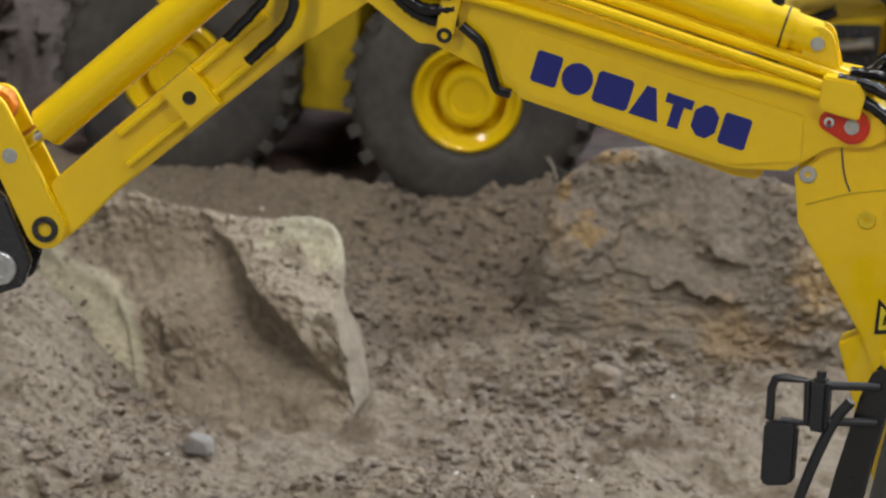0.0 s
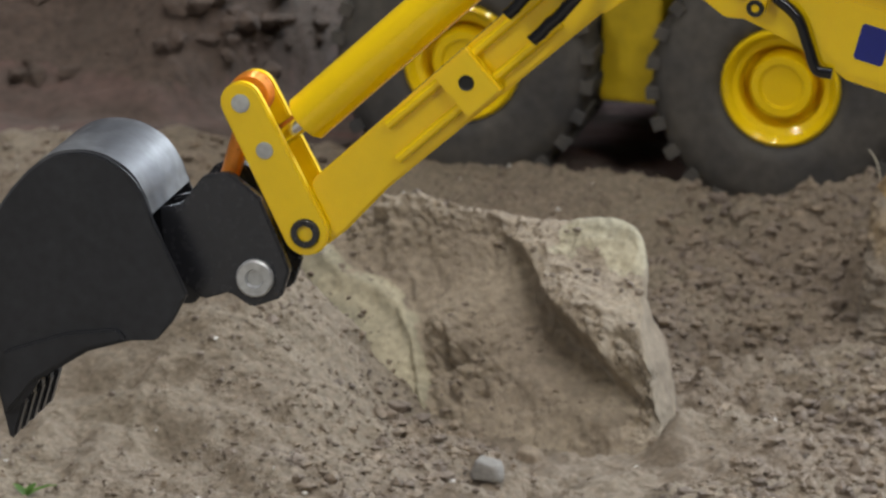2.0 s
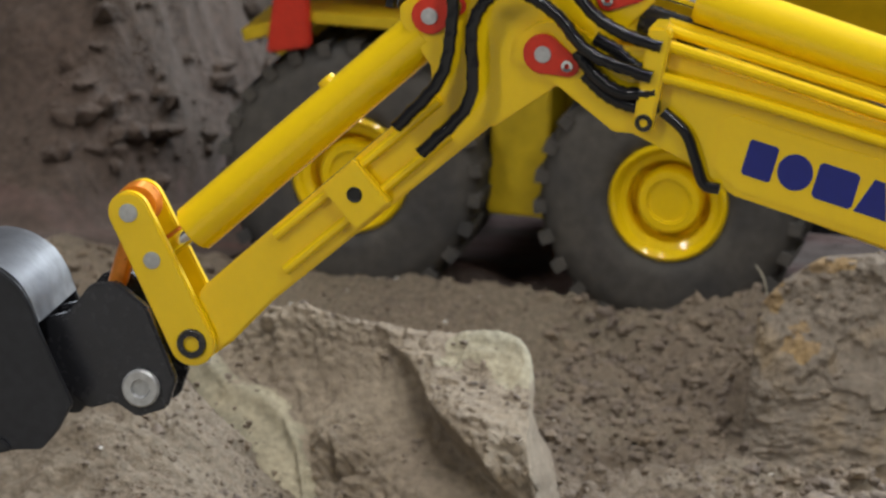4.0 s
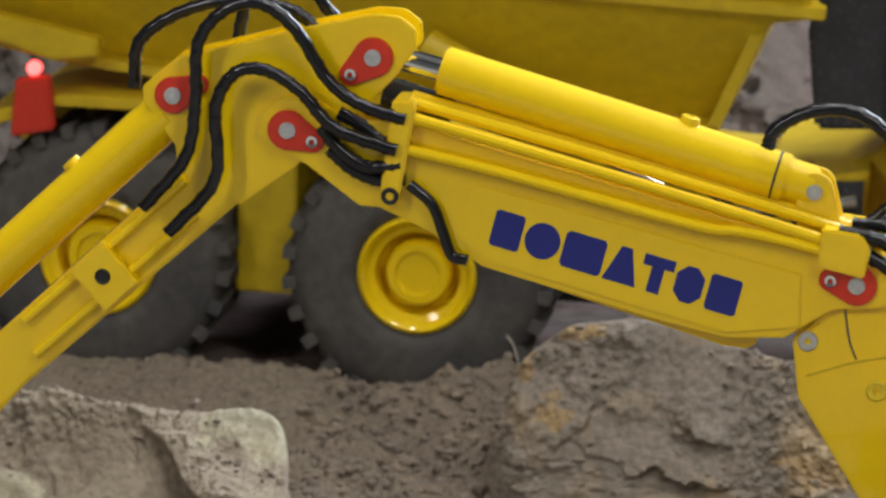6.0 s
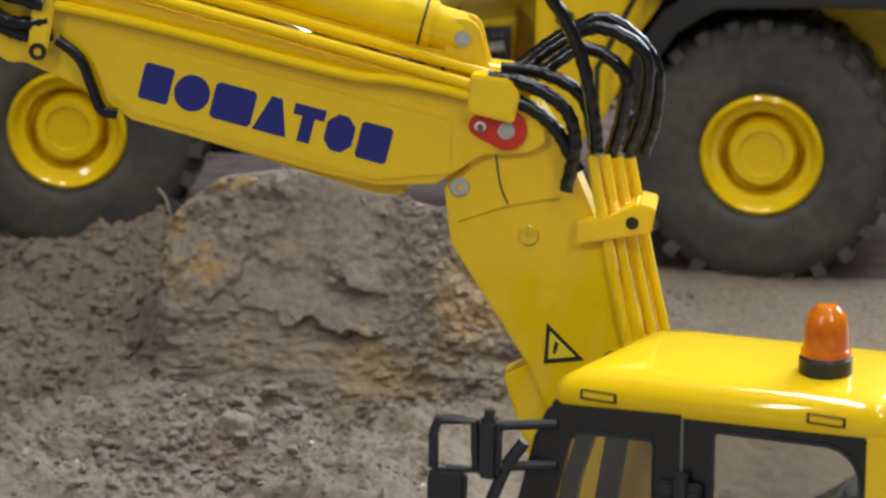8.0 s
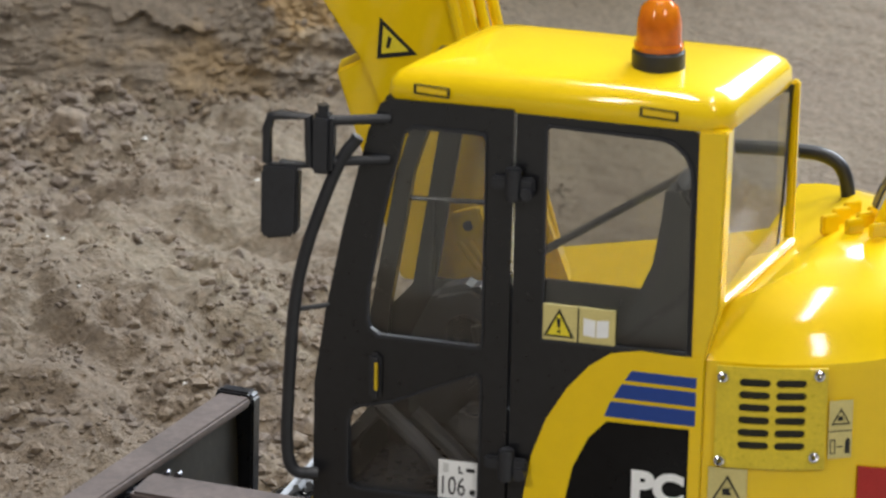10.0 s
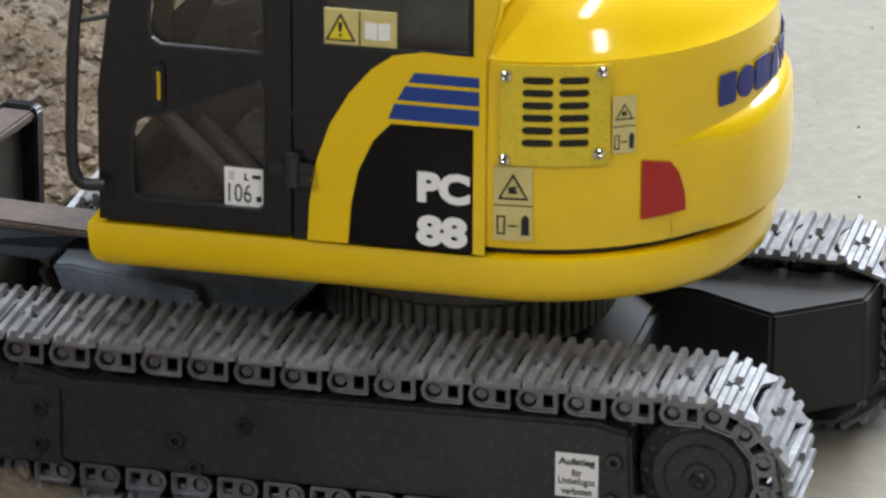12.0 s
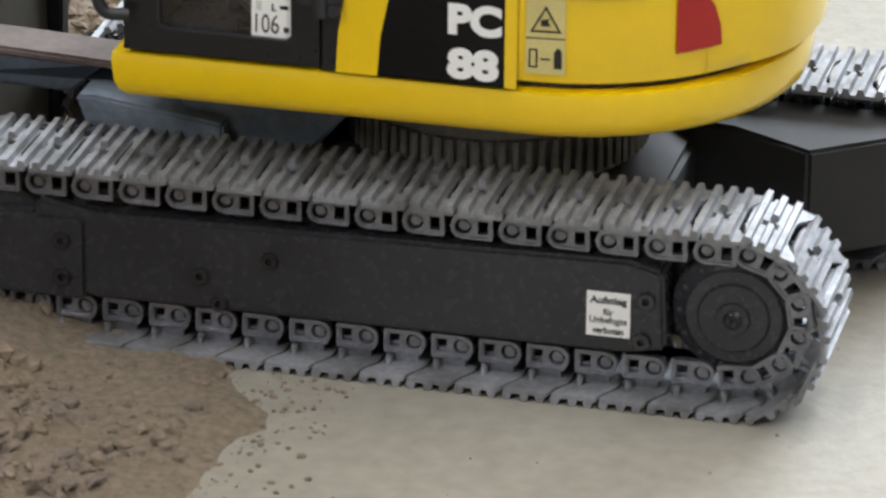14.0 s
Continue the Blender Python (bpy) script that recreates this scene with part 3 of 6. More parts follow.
def shoe_mesh():
    b = bmesh.new()
    stations = [0.0, 1.5, 3.0, 4.5, 6.0, 7.5, 9.5, 15.3, 21.1, 23.1, 24.6, 26.1, 27.6, 29.1, 30.6]
    # plate with a cross-shaped hole, its edges swept at the ends
    sheet([(5.35 + swept(y), y) for y in stations] + [(-5.85 + swept(y), y) for y in stations[::-1]],
          [[(-3.0, 13.4), (-1.2, 14.0), (-0.5, 12.6), (0.5, 12.6), (1.0, 14.0), (2.1, 13.4), (1.6, 15.3), (2.1, 17.2), (1.0, 16.6), (0.5, 18.0), (-0.5, 18.0), (-1.2, 16.6), (-3.0, 17.2), (-2.3, 15.3)]], 0.0, 1.0, b, "z")
    # straight grouser bars
    for x, runs in ((-3.9, ((-0.2, 30.8),)), (0.0, ((-0.2, 12.4), (18.2, 30.8))), (3.9, ((-0.2, 30.8),))):
        for y0, y1 in runs:
            rows = [[b.verts.new((x + dx, y, z)) for dx, z in ((-1.2, 0.9), (1.2, 0.9), (0.75, 2.7), (-0.75, 2.7))] for y in (y0, y1)]
            for p, q in zip(rows, rows[1:]):
                for k in range(4):
                    b.faces.new((p[k], p[(k + 1) % 4], q[(k + 1) % 4], q[k]))
            b.faces.new(rows[0][::-1])
            b.faces.new(rows[-1])
    # the rib that carries the link
    prism([(3.2, 0.1), (4.2, 0.1), (4.2, -2.8), (3.2, -1.8)], 6.6, 8.8, 0, b)
    me = bpy.data.meshes.new("track_shoe")
    bmesh.ops.recalc_face_normals(b, faces=b.faces)
    b.transform(Matrix.Scale(0.001, 4))
    b.to_mesh(me)
    b.free()
    me.materials.append(SHOE)
    return me


def link_piece():
    b = bmesh.new()
    outer = [(-4.4, -2.9), (4.9, -2.9), (5.2, -3.3), (5.2, -8.8), (4.9, -9.2), (-2.6, -9.2), (-4.1, -8.8), (-5.2, -7.7), (-5.6, -6.1), (-5.2, -4.4)]
    window = [(1.3, -4.4), (3.9, -4.4), (3.9, -7.8), (1.3, -7.8)]
    eye = [(-2.4 + 2.1 * math.cos(a * math.pi / 7), -6.1 + 2.0 * math.sin(a * math.pi / 7)) for a in range(14)]
    sheet(outer, [window, eye], 8.6, 10.4, b)
    sheet(outer, [window], 20.2, 22.0, b)
    box(-3.2, 2.6, 10.0, 11.4, -3.2, 0.0, 0, b)
    box(-3.2, 2.6, 19.2, 20.6, -3.2, 0.0, 0, b)
    # a raised rim round the outer plate
    sheet(outer, [[(x * 0.84, -6.05 + (z + 6.05) * 0.80) for x, z in outer]], 8.05, 8.6, b)
    rod((-2.4, 9.3, -6.1), (-2.4, 21.5, -6.1), 1.45, 12, bm=b, w=0.3)
    box(-5.0, 5.0, 10.4, 20.2, -5.0, -4.0, 0, b)
    me = bpy.data.meshes.new("chain_link")
    bmesh.ops.recalc_face_normals(b, faces=b.faces)
    b.transform(Matrix.Scale(0.001, 4))
    b.to_mesh(me)
    b.free()
    me.materials.append(LINK)
    return me


SHOE_ME, LINK_ME = shoe_mesh(), link_piece()
RUN = AX_R - AX_F
LOOP = 2 * RUN + 2 * math.pi * PAD_R


def on_loop(s):
    """Place and turn (x, z, angle) on the crawler's loop, from over the rear axle forwards."""
    s %= LOOP
    if s < RUN:
        return AX_R - s, AX_Z + PAD_R, 0.0
    s -= RUN
    if s < math.pi * PAD_R:
        a = s / PAD_R
        return AX_F - PAD_R * math.sin(a), AX_Z + PAD_R * math.cos(a), -a
    s -= math.pi * PAD_R
    if s < RUN:
        return AX_F + s, AX_Z - PAD_R, math.pi
    s -= RUN
    a = s / PAD_R
    return AX_R + PAD_R * math.sin(a), AX_Z - PAD_R * math.cos(a), math.pi - a


COUNT = 43
for y_track, x_off in ((0.0, 0.0), (104.0, 15.0)):
    inner = bmesh.new()
    outl = [(AX_R - i * RUN / 30, AX_Z + 14.6) for i in range(31)] + [(AX_F - 14.6 * math.sin(a * math.pi / 12), AX_Z + 14.6 * math.cos(a * math.pi / 12)) for a in range(13)]
    outl += [(AX_F + i * RUN / 30, AX_Z - 14.6) for i in range(31)] + [(AX_R + 14.6 * math.sin(math.pi - a * math.pi / 12), AX_Z + 14.6 * math.cos(math.pi - a * math.pi / 12)) for a in range(13)]
    n_o = len(outl)
    ra = [[inner.verts.new((x + x_off, y_track + yy, z)) for x, z in outl] for yy in (12.5, 18.5)]
    for i in range(n_o):
        j = (i + 1) % n_o
        if (Vector(outl[i]) - Vector(outl[j])).length > 1e-4:
            inner.faces.new((ra[0][i], ra[1][i], ra[1][j], ra[0][j]))
    g = bmesh.ops.solidify(inner, geom=inner.faces[:], thickness=1.5)
    belt = part("crawler_track", inner, LINK, excavator, "grey cast metal crawler track with triple-bar shoes")
    for i in range(COUNT):
        x, z, a = on_loop((i + 0.42) * LOOP / COUNT)
        m = Matrix.Translation(((x + x_off) / 1000, y_track / 1000, z / 1000)) @ Matrix.Rotation(a, 4, "Y")
        for nm, me in (("track_shoe", SHOE_ME), ("chain_link", LINK_ME)):
            ob = new(nm, me)
            ob.parent = belt
            ob.matrix_basis = m
    ya = y_track
    # side frame between the runs
    fr = prism([(-2, 38.5), (14, 35.5), (150, 37.8), (159, 35.6), (160, 15), (150, 13.2), (14, 12.6), (-4, 14)], ya + 6.0, ya + 25, 1.0)
    frame_ob = part("track_frame", fr, BLACK, excavator, "black painted track side frame")
    fo = prism([(-14, 34), (11, 34), (11, 12), (-14, 12)], ya + 5.2, ya + 26, 0.8)
    part("idler_bracket", fo, BLACK, frame_ob)
    for bx, bz in ((5, 28), (5, 18), (41, 22), (59, 28), (46, 15), (155, 28), (154, 17)):
        yy = 5.2 if bx < 12 else 6.0
        sc = ring((bx, ya + yy - 0.1, bz), (0, -1, 0), [(0.9, -0.6), (0.9, 0.9), (1.0, 1.2), (2.0, 1.2), (2.2, 0.9), (2.2, -0.6)], 20)
        part("screw", sc, OXIDE, frame_ob)
    sp = ring((AX_R + x_off, ya + 15, AX_Z), (0, 1, 0), [(0.01, -9), (4, -9), (4.4, -8.2), (8.6, -8.2), (9.2, -7.4), (12.0, -7.0), (12.8, -6), (15.4, -5), (16.2, -4), (16.2, 4), (12, 7), (0.01, 9)], 56)
    spo = part("drive_sprocket", sp, BLACK, excavator, "round black drive sprocket with stepped hub")
    hubs = ring((AX_R + x_off, ya + 5.9, AX_Z), (0, -1, 0), [(0.6, -0.5), (0.6, 0.5), (1.6, 0.9), (2.4, 0.2), (2.4, -0.8)], 24)
    part("hub_screw", hubs, DARK_STEEL, spo)
    for i in range(14):
        a = 2 * math.pi * i / 14
        part("sprocket_bolt", rod((AX_R + x_off + 13.9 * math.cos(a), ya + 10.4, AX_Z + 13.9 * math.sin(a)), (AX_R + x_off + 13.9 * math.cos(a), ya + 9.2, AX_Z + 13.9 * math.sin(a)), 0.7, 8), BLACK, spo)
    part("idler_wheel", ring((AX_F, ya + 15, AX_Z), (0, 1, 0), [(0.01, -6), (6, -6), (8, -4.5), (15.5, -4), (16, -3), (16, 3), (8, 4.5), (0.01, 6)], 40), BLACK, excavator)

# black inner plate added to close the see-through gap beside the sprocket
part("gap_plate", box(146, 172, 20, 27, 13, 37, 1.0), BLACK, excavator)
lab = part("notice_label", box(140, 151, 5.6, 5.95, 17.4, 29.2), WHITE, excavator, "white paper label with printed warning")
for text, zz, ww, bold in (("Aufstieg", 26.8, 9.4, 0.09), ("f\u00fcr", 24.0, 2.6, 0.05), ("Unbefugte", 21.5, 9.4, 0.04), ("verboten", 19.0, 7.8, 0.07)):
    words("print", text, 2.5, INK, lab, side_face(145.5, 5.55, zz), depth=0.04, width=ww, bold=bold)

# undercarriage middle, turntable
mid = prism([(20, 14), (150, 14), (150, 38), (126, 46), (44, 46), (20, 40)], 28, 102, 1.5)
part("undercarriage", mid, MATT_BLACK, excavator)
gear = prism([(132, 92), (160, 88), (182, 76), (204, 93), (206, 110), (132, 110)], 13, 43, 1.0, axis="z")
part("drive_housing", gear, MATT_BLACK, excavator, "black boxy drive motor housing")
tt = bmesh.new()
ring((103, 66, 0), (0, 0, 1), [(26, 44), (37, 44), (37, 56), (38, 57), (38, 64), (30, 68), (26, 68)], 96, tt)
turn_ob = part("turntable", tt, TURN, excavator, "grey ribbed slewing ring")
for i in range(72):
    a = 2 * math.pi * i / 72
    cx, cy = 103 + 38.1 * math.cos(a), 66 + 38.1 * math.sin(a)
    part("ring_rib", rod((cx, cy, 45), (cx, cy, 56.5), 0.9, 6), TURN, turn_ob)
plate_f = prism([(36, 44), (60, 44), (74, 60), (60, 67), (30, 67), (24, 60)], 36, 96, 1.0)
part("front_cradle", plate_f, PALE_STEEL, excavator, "grey coated cradle plate")

# dozer blade and its arms, in line with the undercarriage, over which the upper body is slewed a little
def skewed(bm, k=15.0 / 104):
    for v in bm.verts:
        v.co.x += k * v.co.y
    return bm


bl = prism([(-68, 8), (-62, 6), (-53, 14), (-50.5, 36), (-51, 56), (-54, 64.2), (-60, 64.2), (-57.5, 52), (-57.5, 36), (-61, 20)], -6, 116, 0.6)
blade = part("dozer_blade", skewed(bl), DARK_STEEL, excavator, "curved black dozer blade with worn top edge")
# added plate: paints the better lit far half of the blade back lighter
part("lit_back_plate", skewed(prism([(-52, 12), (-50.2, 12), (-49.9, 36), (-50.4, 56), (-51, 63.6), (-53, 63.6)], 58, 114.6, 0.2)), LIT_STEEL, blade, "lighter grey-brown plate for the lit half of the blade back")
part("blade_edge", skewed(prism([(-56, 64), (-47.5, 64), (-46.6, 64.8), (-47, 67), (-56, 67.4)], -6, 115, 0.6)), BRONZE, blade, "worn mauve-grey top edge")
for yy in (-9, 115):
    part("blade_cheek", skewed(prism([(-68, 8), (-50, 9), (-46.4, 16), (-46.2, 66.5), (-47.5, 68), (-56.5, 68.4), (-59, 62)], yy, yy + 4.6, 0.6)), DARK_STEEL, blade)
part("blade_rib", prism([(-45, 64.5), (-42.5, 63.8), (-21, 49.8), (-16, 48.6), (10, 50), (10, 43), (-22, 42), (-45, 55)], 24.5, 29, 0.7), BLACK, blade, "black angled blade brace")
part("blade_hub", prism([(-45, 50), (-45, 62), (-40.5, 63.4), (-31, 62.8), (-29.5, 52), (-34, 48.5)], 42.2, 57, 0.8), BLACK, blade)
part("step_plate", prism([(1, 57), (6, 57.5), (40, 53), (40, 47), (26, 46), (4, 49)], 30, 43.5, 0.8), PALE_STEEL, excavator, "blue-grey coated step plate")
arm_b = prism([(-31, 62.6), (40, 60), (40, 56.8), (8, 59.5), (5.2, 60.4), (-3.9, 53), (-28.0, 53.6), (-30.8, 56)], 41.5, 56, 0.8)
ab = part("blade_arm", arm_b, GREY_STEEL, excavator, "grey blade arm with worn reddish top")
part("arm_cover", prism([(-40.2, 62.4), (-39, 64.6), (40, 61.4), (40, 58.8), (-30, 61.6)], 41, 57, 0.8), BRONZE, ab)
part("arm_bolt", rod((-34.8, 40.4, 60.4), (-34.8, 42.6, 60.4), 1.6, 16, w=0.5), OXIDE, ab)
for bx in (-34.6, -31.4):
    part("arm_bolt", rod((bx, 56.0, 64.6), (bx, 58.4, 64.6), 0.95, 12, w=0.3), OXIDE, ab)

# revolving platform: plan is straight in front and round at the back


def plan(inset, x_front, cx=123.0, cy=68.0, r=60.0, n=40):
    rr = r - inset
    return [(x_front, cy - rr)] + arc(cx, cy, rr, -90, 90, n) + [(x_front, cy + rr)]


def loft(levels, x_front, bm=None, cx=123.0, cy=68.0, r=60.0, close=True):
    b = bmesh.new()
    rows = [[b.verts.new((x, y, z)) for x, y in plan(i, xf, cx, cy, r)] for z, i, xf in [(l[0], l[1], l[2] if len(l) > 2 else x_front) for l in levels]]
    for s, t in zip(rows, rows[1:]):
        n = len(s)
        for k in range(n):
            b.faces.new((s[k], s[(k + 1) % n], t[(k + 1) % n], t[k]))
    b.faces.new(rows[0][::-1])
    b.faces.new(rows[-1])
    return join(bm, b)


skirt = loft([(66.0, 5.0, 22), (66.6, 3.2, 21), (68.5, 1.2, 19.2), (71, 0.3, 18.3), (76.5, 0.0, 17.8), (78.6, 0.4, 18.0), (79.0, 1.2, 18.6)], 18)
part("platform_skirt", skirt, YELLOW, excavator, "yellow lower platform skirt")
part("gap_liner", loft([(78.5, 4.0), (83.0, 4.0)], 119), BLACK, excavator)
hood = loft([(81.0, 1.6), (81.5, 0.7), (84, 0.25), (94, 0.0), (108, 0.0), (122, 0.3), (128, 0.6), (130.6, 0.9), (131.5, 1.7), (134.0, 3.4), (137.0, 5.4), (140.0, 7.8), (142.7, 10.8), (145.1, 14.6), (147.3, 19.2), (149.1, 24.8), (150.5, 31.2), (151.4, 38.0), (151.8, 46.0)], 120.5)
sill_a, sill_b, crown = Vector((121.8, 9, 141.8)), Vector((130.8, 57, 146.4)), Vector((148, 44, 152.0))
bmesh.ops.recalc_face_normals(hood, faces=hood.faces)
slope = (sill_b - sill_a).cross(crown - sill_a).normalized()
slope = slope if slope.z > 0 else -slope
bmesh.ops.bisect_plane(hood, geom=hood.verts[:] + hood.edges[:] + hood.faces[:], plane_co=sill_a, plane_no=slope, clear_outer=True)
bmesh.ops.holes_fill(hood, edges=[e for e in hood.edges if e.is_boundary])
hood_ob = part("engine_hood", hood, YELLOW, excavator, "glossy yellow rounded engine hood", smooth=32)
# counterweight bulge: a thicker belt round the back
bb = bmesh.new()
rows_b = []
NB = 44
for i in range(NB + 1):
    a = -46 + 108 * i / NB
    ramp_in = min(1.0, max(0.0, (a + 46) / 26)) * min(1.0, max(0.0, (62 - a) / 26))
    ramp_in = ramp_in * ramp_in * (3 - 2 * ramp_in)
    top = 107.0 + 4.5 * min(1, (a + 46) / 40)
    prof = [(81.5, -0.6), (82.2, 2.6), (86, 3.4), (97, 3.6), (top - 5, 3.3), (top - 1.6, 2.7), (top, 1.2), (top + 0.9, -0.6)]
    rows_b.append([bb.verts.new((123 + (60 + (o * ramp_in if o > 0 else o)) * math.cos(radians(a)), 68 + (60 + (o * ramp_in if o > 0 else o)) * math.sin(radians(a)), z)) for z, o in prof])
for s, t in zip(rows_b, rows_b[1:]):
    for k in range(len(s) - 1):
        bb.faces.new((s[k], t[k], t[k + 1], s[k + 1]))
part("counterweight", bb, YELLOW, excavator, "yellow counterweight belt bulging round the back", smooth=60)


def on_round(a, z, out=0.0):
    """A place on the round back at angle a degrees from the rearward axis (negative: towards the near side)."""
    return 123 + (60 + out) * math.cos(radians(a)), 68 + (60 + out) * math.sin(radians(a)), z


def round_panel(a0, a1, z0, z1, out, thick, material, name, parent, label="", slots=(), cut=None):
    """A thin plate bent round the back; slots: openings (a0, a1, z0, z1) in it."""
    b = bmesh.new()
    sheet([(a0, z0), (a1, z0), (a1, z1), (a0, z1)] if cut is None else cut, list(slots), 0, thick, b, "y")
    bmesh.ops.subdivide_edges(b, edges=[e for e in b.edges if abs(e.verts[0].co.x - e.verts[1].co.x) > 3], cuts=3, use_grid_fill=False)
    bmesh.ops.triangulate(b, faces=b.faces)
    for v in b.verts:
        x, y, z = v.co
        v.co = Vector(on_round(x, z, out + y))
    return part(name, b, material, parent, label, smooth=40)


def slot(a0, a1, z0, z1, n=5):
    r = (z1 - z0) / 2
    k = 57.3 / 60
    zc = (z0 + z1) / 2
    return [(a1 - r * k + r * k * math.cos(t), zc + r * math.sin(t)) for t in [math.pi * (i / n - 0.5) for i in range(n + 1)]] + [(a0 + r * k - r * k * math.cos(t), zc - r * math.sin(t)) for t in [math.pi * (i / n - 0.5) for i in range(n + 1)]]


slots = []
for c0, c1 in ((-83.4, -76.1), (-74.9, -67.7)):
    for i in range(6):
        z0 = 109.0 + i * 3.25
        slots.append(slot(c0, c1, z0, z0 + 2.1))
grill = round_panel(-88.6, -62.9, 104.0, 130.2, 0.35, 0.7, BRASS, "vent_grille", excavator, "pale yellow slotted vent plate", slots)
# black sheet behind the slots stands in for the dark inside
round_panel(-85.6, -66.1, 107.5, 128.5, 0.10, 0.08, INK, "vent_dark_sheet", grill)
for a, z in ((-87.1, 127.6), (-65.1, 128.6), (-87.3, 105.8), (-65.7, 107.5)):
    p0, p1 = on_round(a, z, 0.7), on_round(a, z, 2.4)
    bm_s = bmesh.new()
    ring(p0, Vector(p1) - Vector(p0), [(0.55, 0.6), (0.55, 1.5), (0.8, 1.7), (1.35, 1.4), (1.55, 0.7), (1.55, 0.0), (0.55, 0.0)], 18, bm_s)
    part("screw", bm_s, CHROME, grill, "shiny socket screw")
round_panel(0, 0, 0, 0, 0.30, 0.5, REFLECTOR, "tail_reflector", excavator, "red tail reflector", cut=[(-54.5, 88.5), (-42.5, 89.0), (-43.0, 94.0), (-44.8, 99.5), (-47.0, 102.4), (-54.5, 104.0)])


def pictogram(parent, to_face, w, h):
    """A two-field warning label: a triangle above, a figure beside a wall below, drawn as plain shapes; flat in x and y."""
    st = part("sticker", flat([(-w / 2, -h / 2), (w / 2, -h / 2), (w / 2, h / 2), (-w / 2, h / 2)], 0, to_face), STICKER, parent, "pale yellow warning sticker", smooth=0)
    t = w * 0.40
    cy = h * 0.22
    part("sticker_triangle", flat([(-t, cy - t * 0.85), (t, cy - t * 0.85), (0, cy + t * 0.95)], 0.10, to_face, [[(-t * 0.80, cy - t * 0.72), (t * 0.80, cy - t * 0.72), (0, cy + t * 0.70)]]), INK, st, smooth=0)
    part("sticker_mark", flat([(-t * 0.30, cy - t * 0.42), (t * 0.30, cy - t * 0.42), (t * 0.12, cy - t * 0.05), (t * 0.34, cy + t * 0.1), (-t * 0.3, cy + t * 0.0)], 0.10, to_face), INK, st, smooth=0)
    part("sticker_line", flat([(-w / 2, -h * 0.02), (w / 2, -h * 0.02), (w / 2, -h * 0.035), (-w / 2, -h * 0.035)], 0.10, to_face), INK, st, smooth=0)
    part("sticker_bar", flat([(-w * 0.42, -h * 0.42), (-w * 0.20, -h * 0.42), (-w * 0.20, -h * 0.17), (-w * 0.42, -h * 0.17)], 0.10, to_face, [[(-w * 0.38, -h * 0.40), (-w * 0.24, -h * 0.40), (-w * 0.24, -h * 0.19), (-w * 0.38, -h * 0.19)]]), INK, st, smooth=0)
    part("sticker_bar", flat([(-w * 0.12, -h * 0.31), (w * 0.12, -h * 0.31), (w * 0.12, -h * 0.29), (-w * 0.12, -h * 0.29)], 0.10, to_face), INK, st, smooth=0)
    part("sticker_bar", flat([(w * 0.22, -h * 0.42), (w * 0.42, -h * 0.42), (w * 0.42, -h * 0.2), (w * 0.32, -h * 0.14), (w * 0.22, -h * 0.2)], 0.10, to_face), INK, st, smooth=0)
    return st


def flat(pts, lift, to_face, holes=()):
    b = sheet(pts, list(holes), lift, lift + 0.12, None, "z")
    for v in b.verts:
        v.co = Vector(to_face(v.co.x, v.co.y, v.co.z))
    return b


def near_side(x0, z0, y0=8.0):
    return lambda x, y, z: (x0 + x, y0 - z, z0 + y)


def back_side(a0, z0, out=0.0):
    return lambda x, y, z: on_round(a0 + x * 57.3 / 60, z0 + y, out + z)


pictogram(excavator, back_side(-85.3, 93.8, 0.4), 9.6, 19.5)
pictogram(excavator, back_side(-59.2, 114.0, 0.4), 6.0, 15.0)

# lettering round the back
BLOCKS = ((0.0, 7.2, "block"), (8.0, 16.6, "disc"), (17.4, 27.4, "block"), (28.0, 36.2, "wedge"), (36.6, 44.2, "tee"), (45.0, 51.8, "round"), (53.0, 60.6, "block"))


def mark_shape(kind, x0, x1, h):
    """Plain shapes that stand for a maker's mark."""
    w = x1 - x0
    if kind == "disc":
        return [(x0 + w / 2 + w / 2 * math.cos(t * math.pi / 10), h / 2 + h / 2 * math.sin(t * math.pi / 10)) for t in range(20)]
    if kind == "wedge":
        return [(x0, 0), (x1, 0), (x0 + 0.66 * w, h), (x0 + 0.34 * w, h)]
    if kind == "tee":
        return [(x0 + 0.3 * w, 0), (x1 - 0.3 * w, 0), (x1 - 0.3 * w, 0.7 * h), (x1, 0.7 * h), (x1, h), (x0, h), (x0, 0.7 * h), (x0 + 0.3 * w, 0.7 * h)]
    c = 0.32 * w if kind == "round" else 0.08 * w
    return [(x0 + c, 0), (x1 - c, 0), (x1, c), (x1, h - c), (x1 - c, h), (x0 + c, h), (x0, h - c), (x0, c)]


for x0, x1, kind in BLOCKS:
    b = sheet(mark_shape(kind, x0 * 0.88 - 26.5, x1 * 0.88 - 26.5, 8.2), [], 0, 0.3, None, "z")
    bmesh.ops.subdivide_edges(b, edges=b.edges[:], cuts=1)
    for v in b.verts:
        v.co = Vector(on_round(-7.0 + v.co.x * 57.3 / 60, 113.5 + v.co.y, 0.25 + v.co.z))
    part("maker_mark", b, BLUE, excavator, "plain blue shape of a maker's mark", smooth=0)

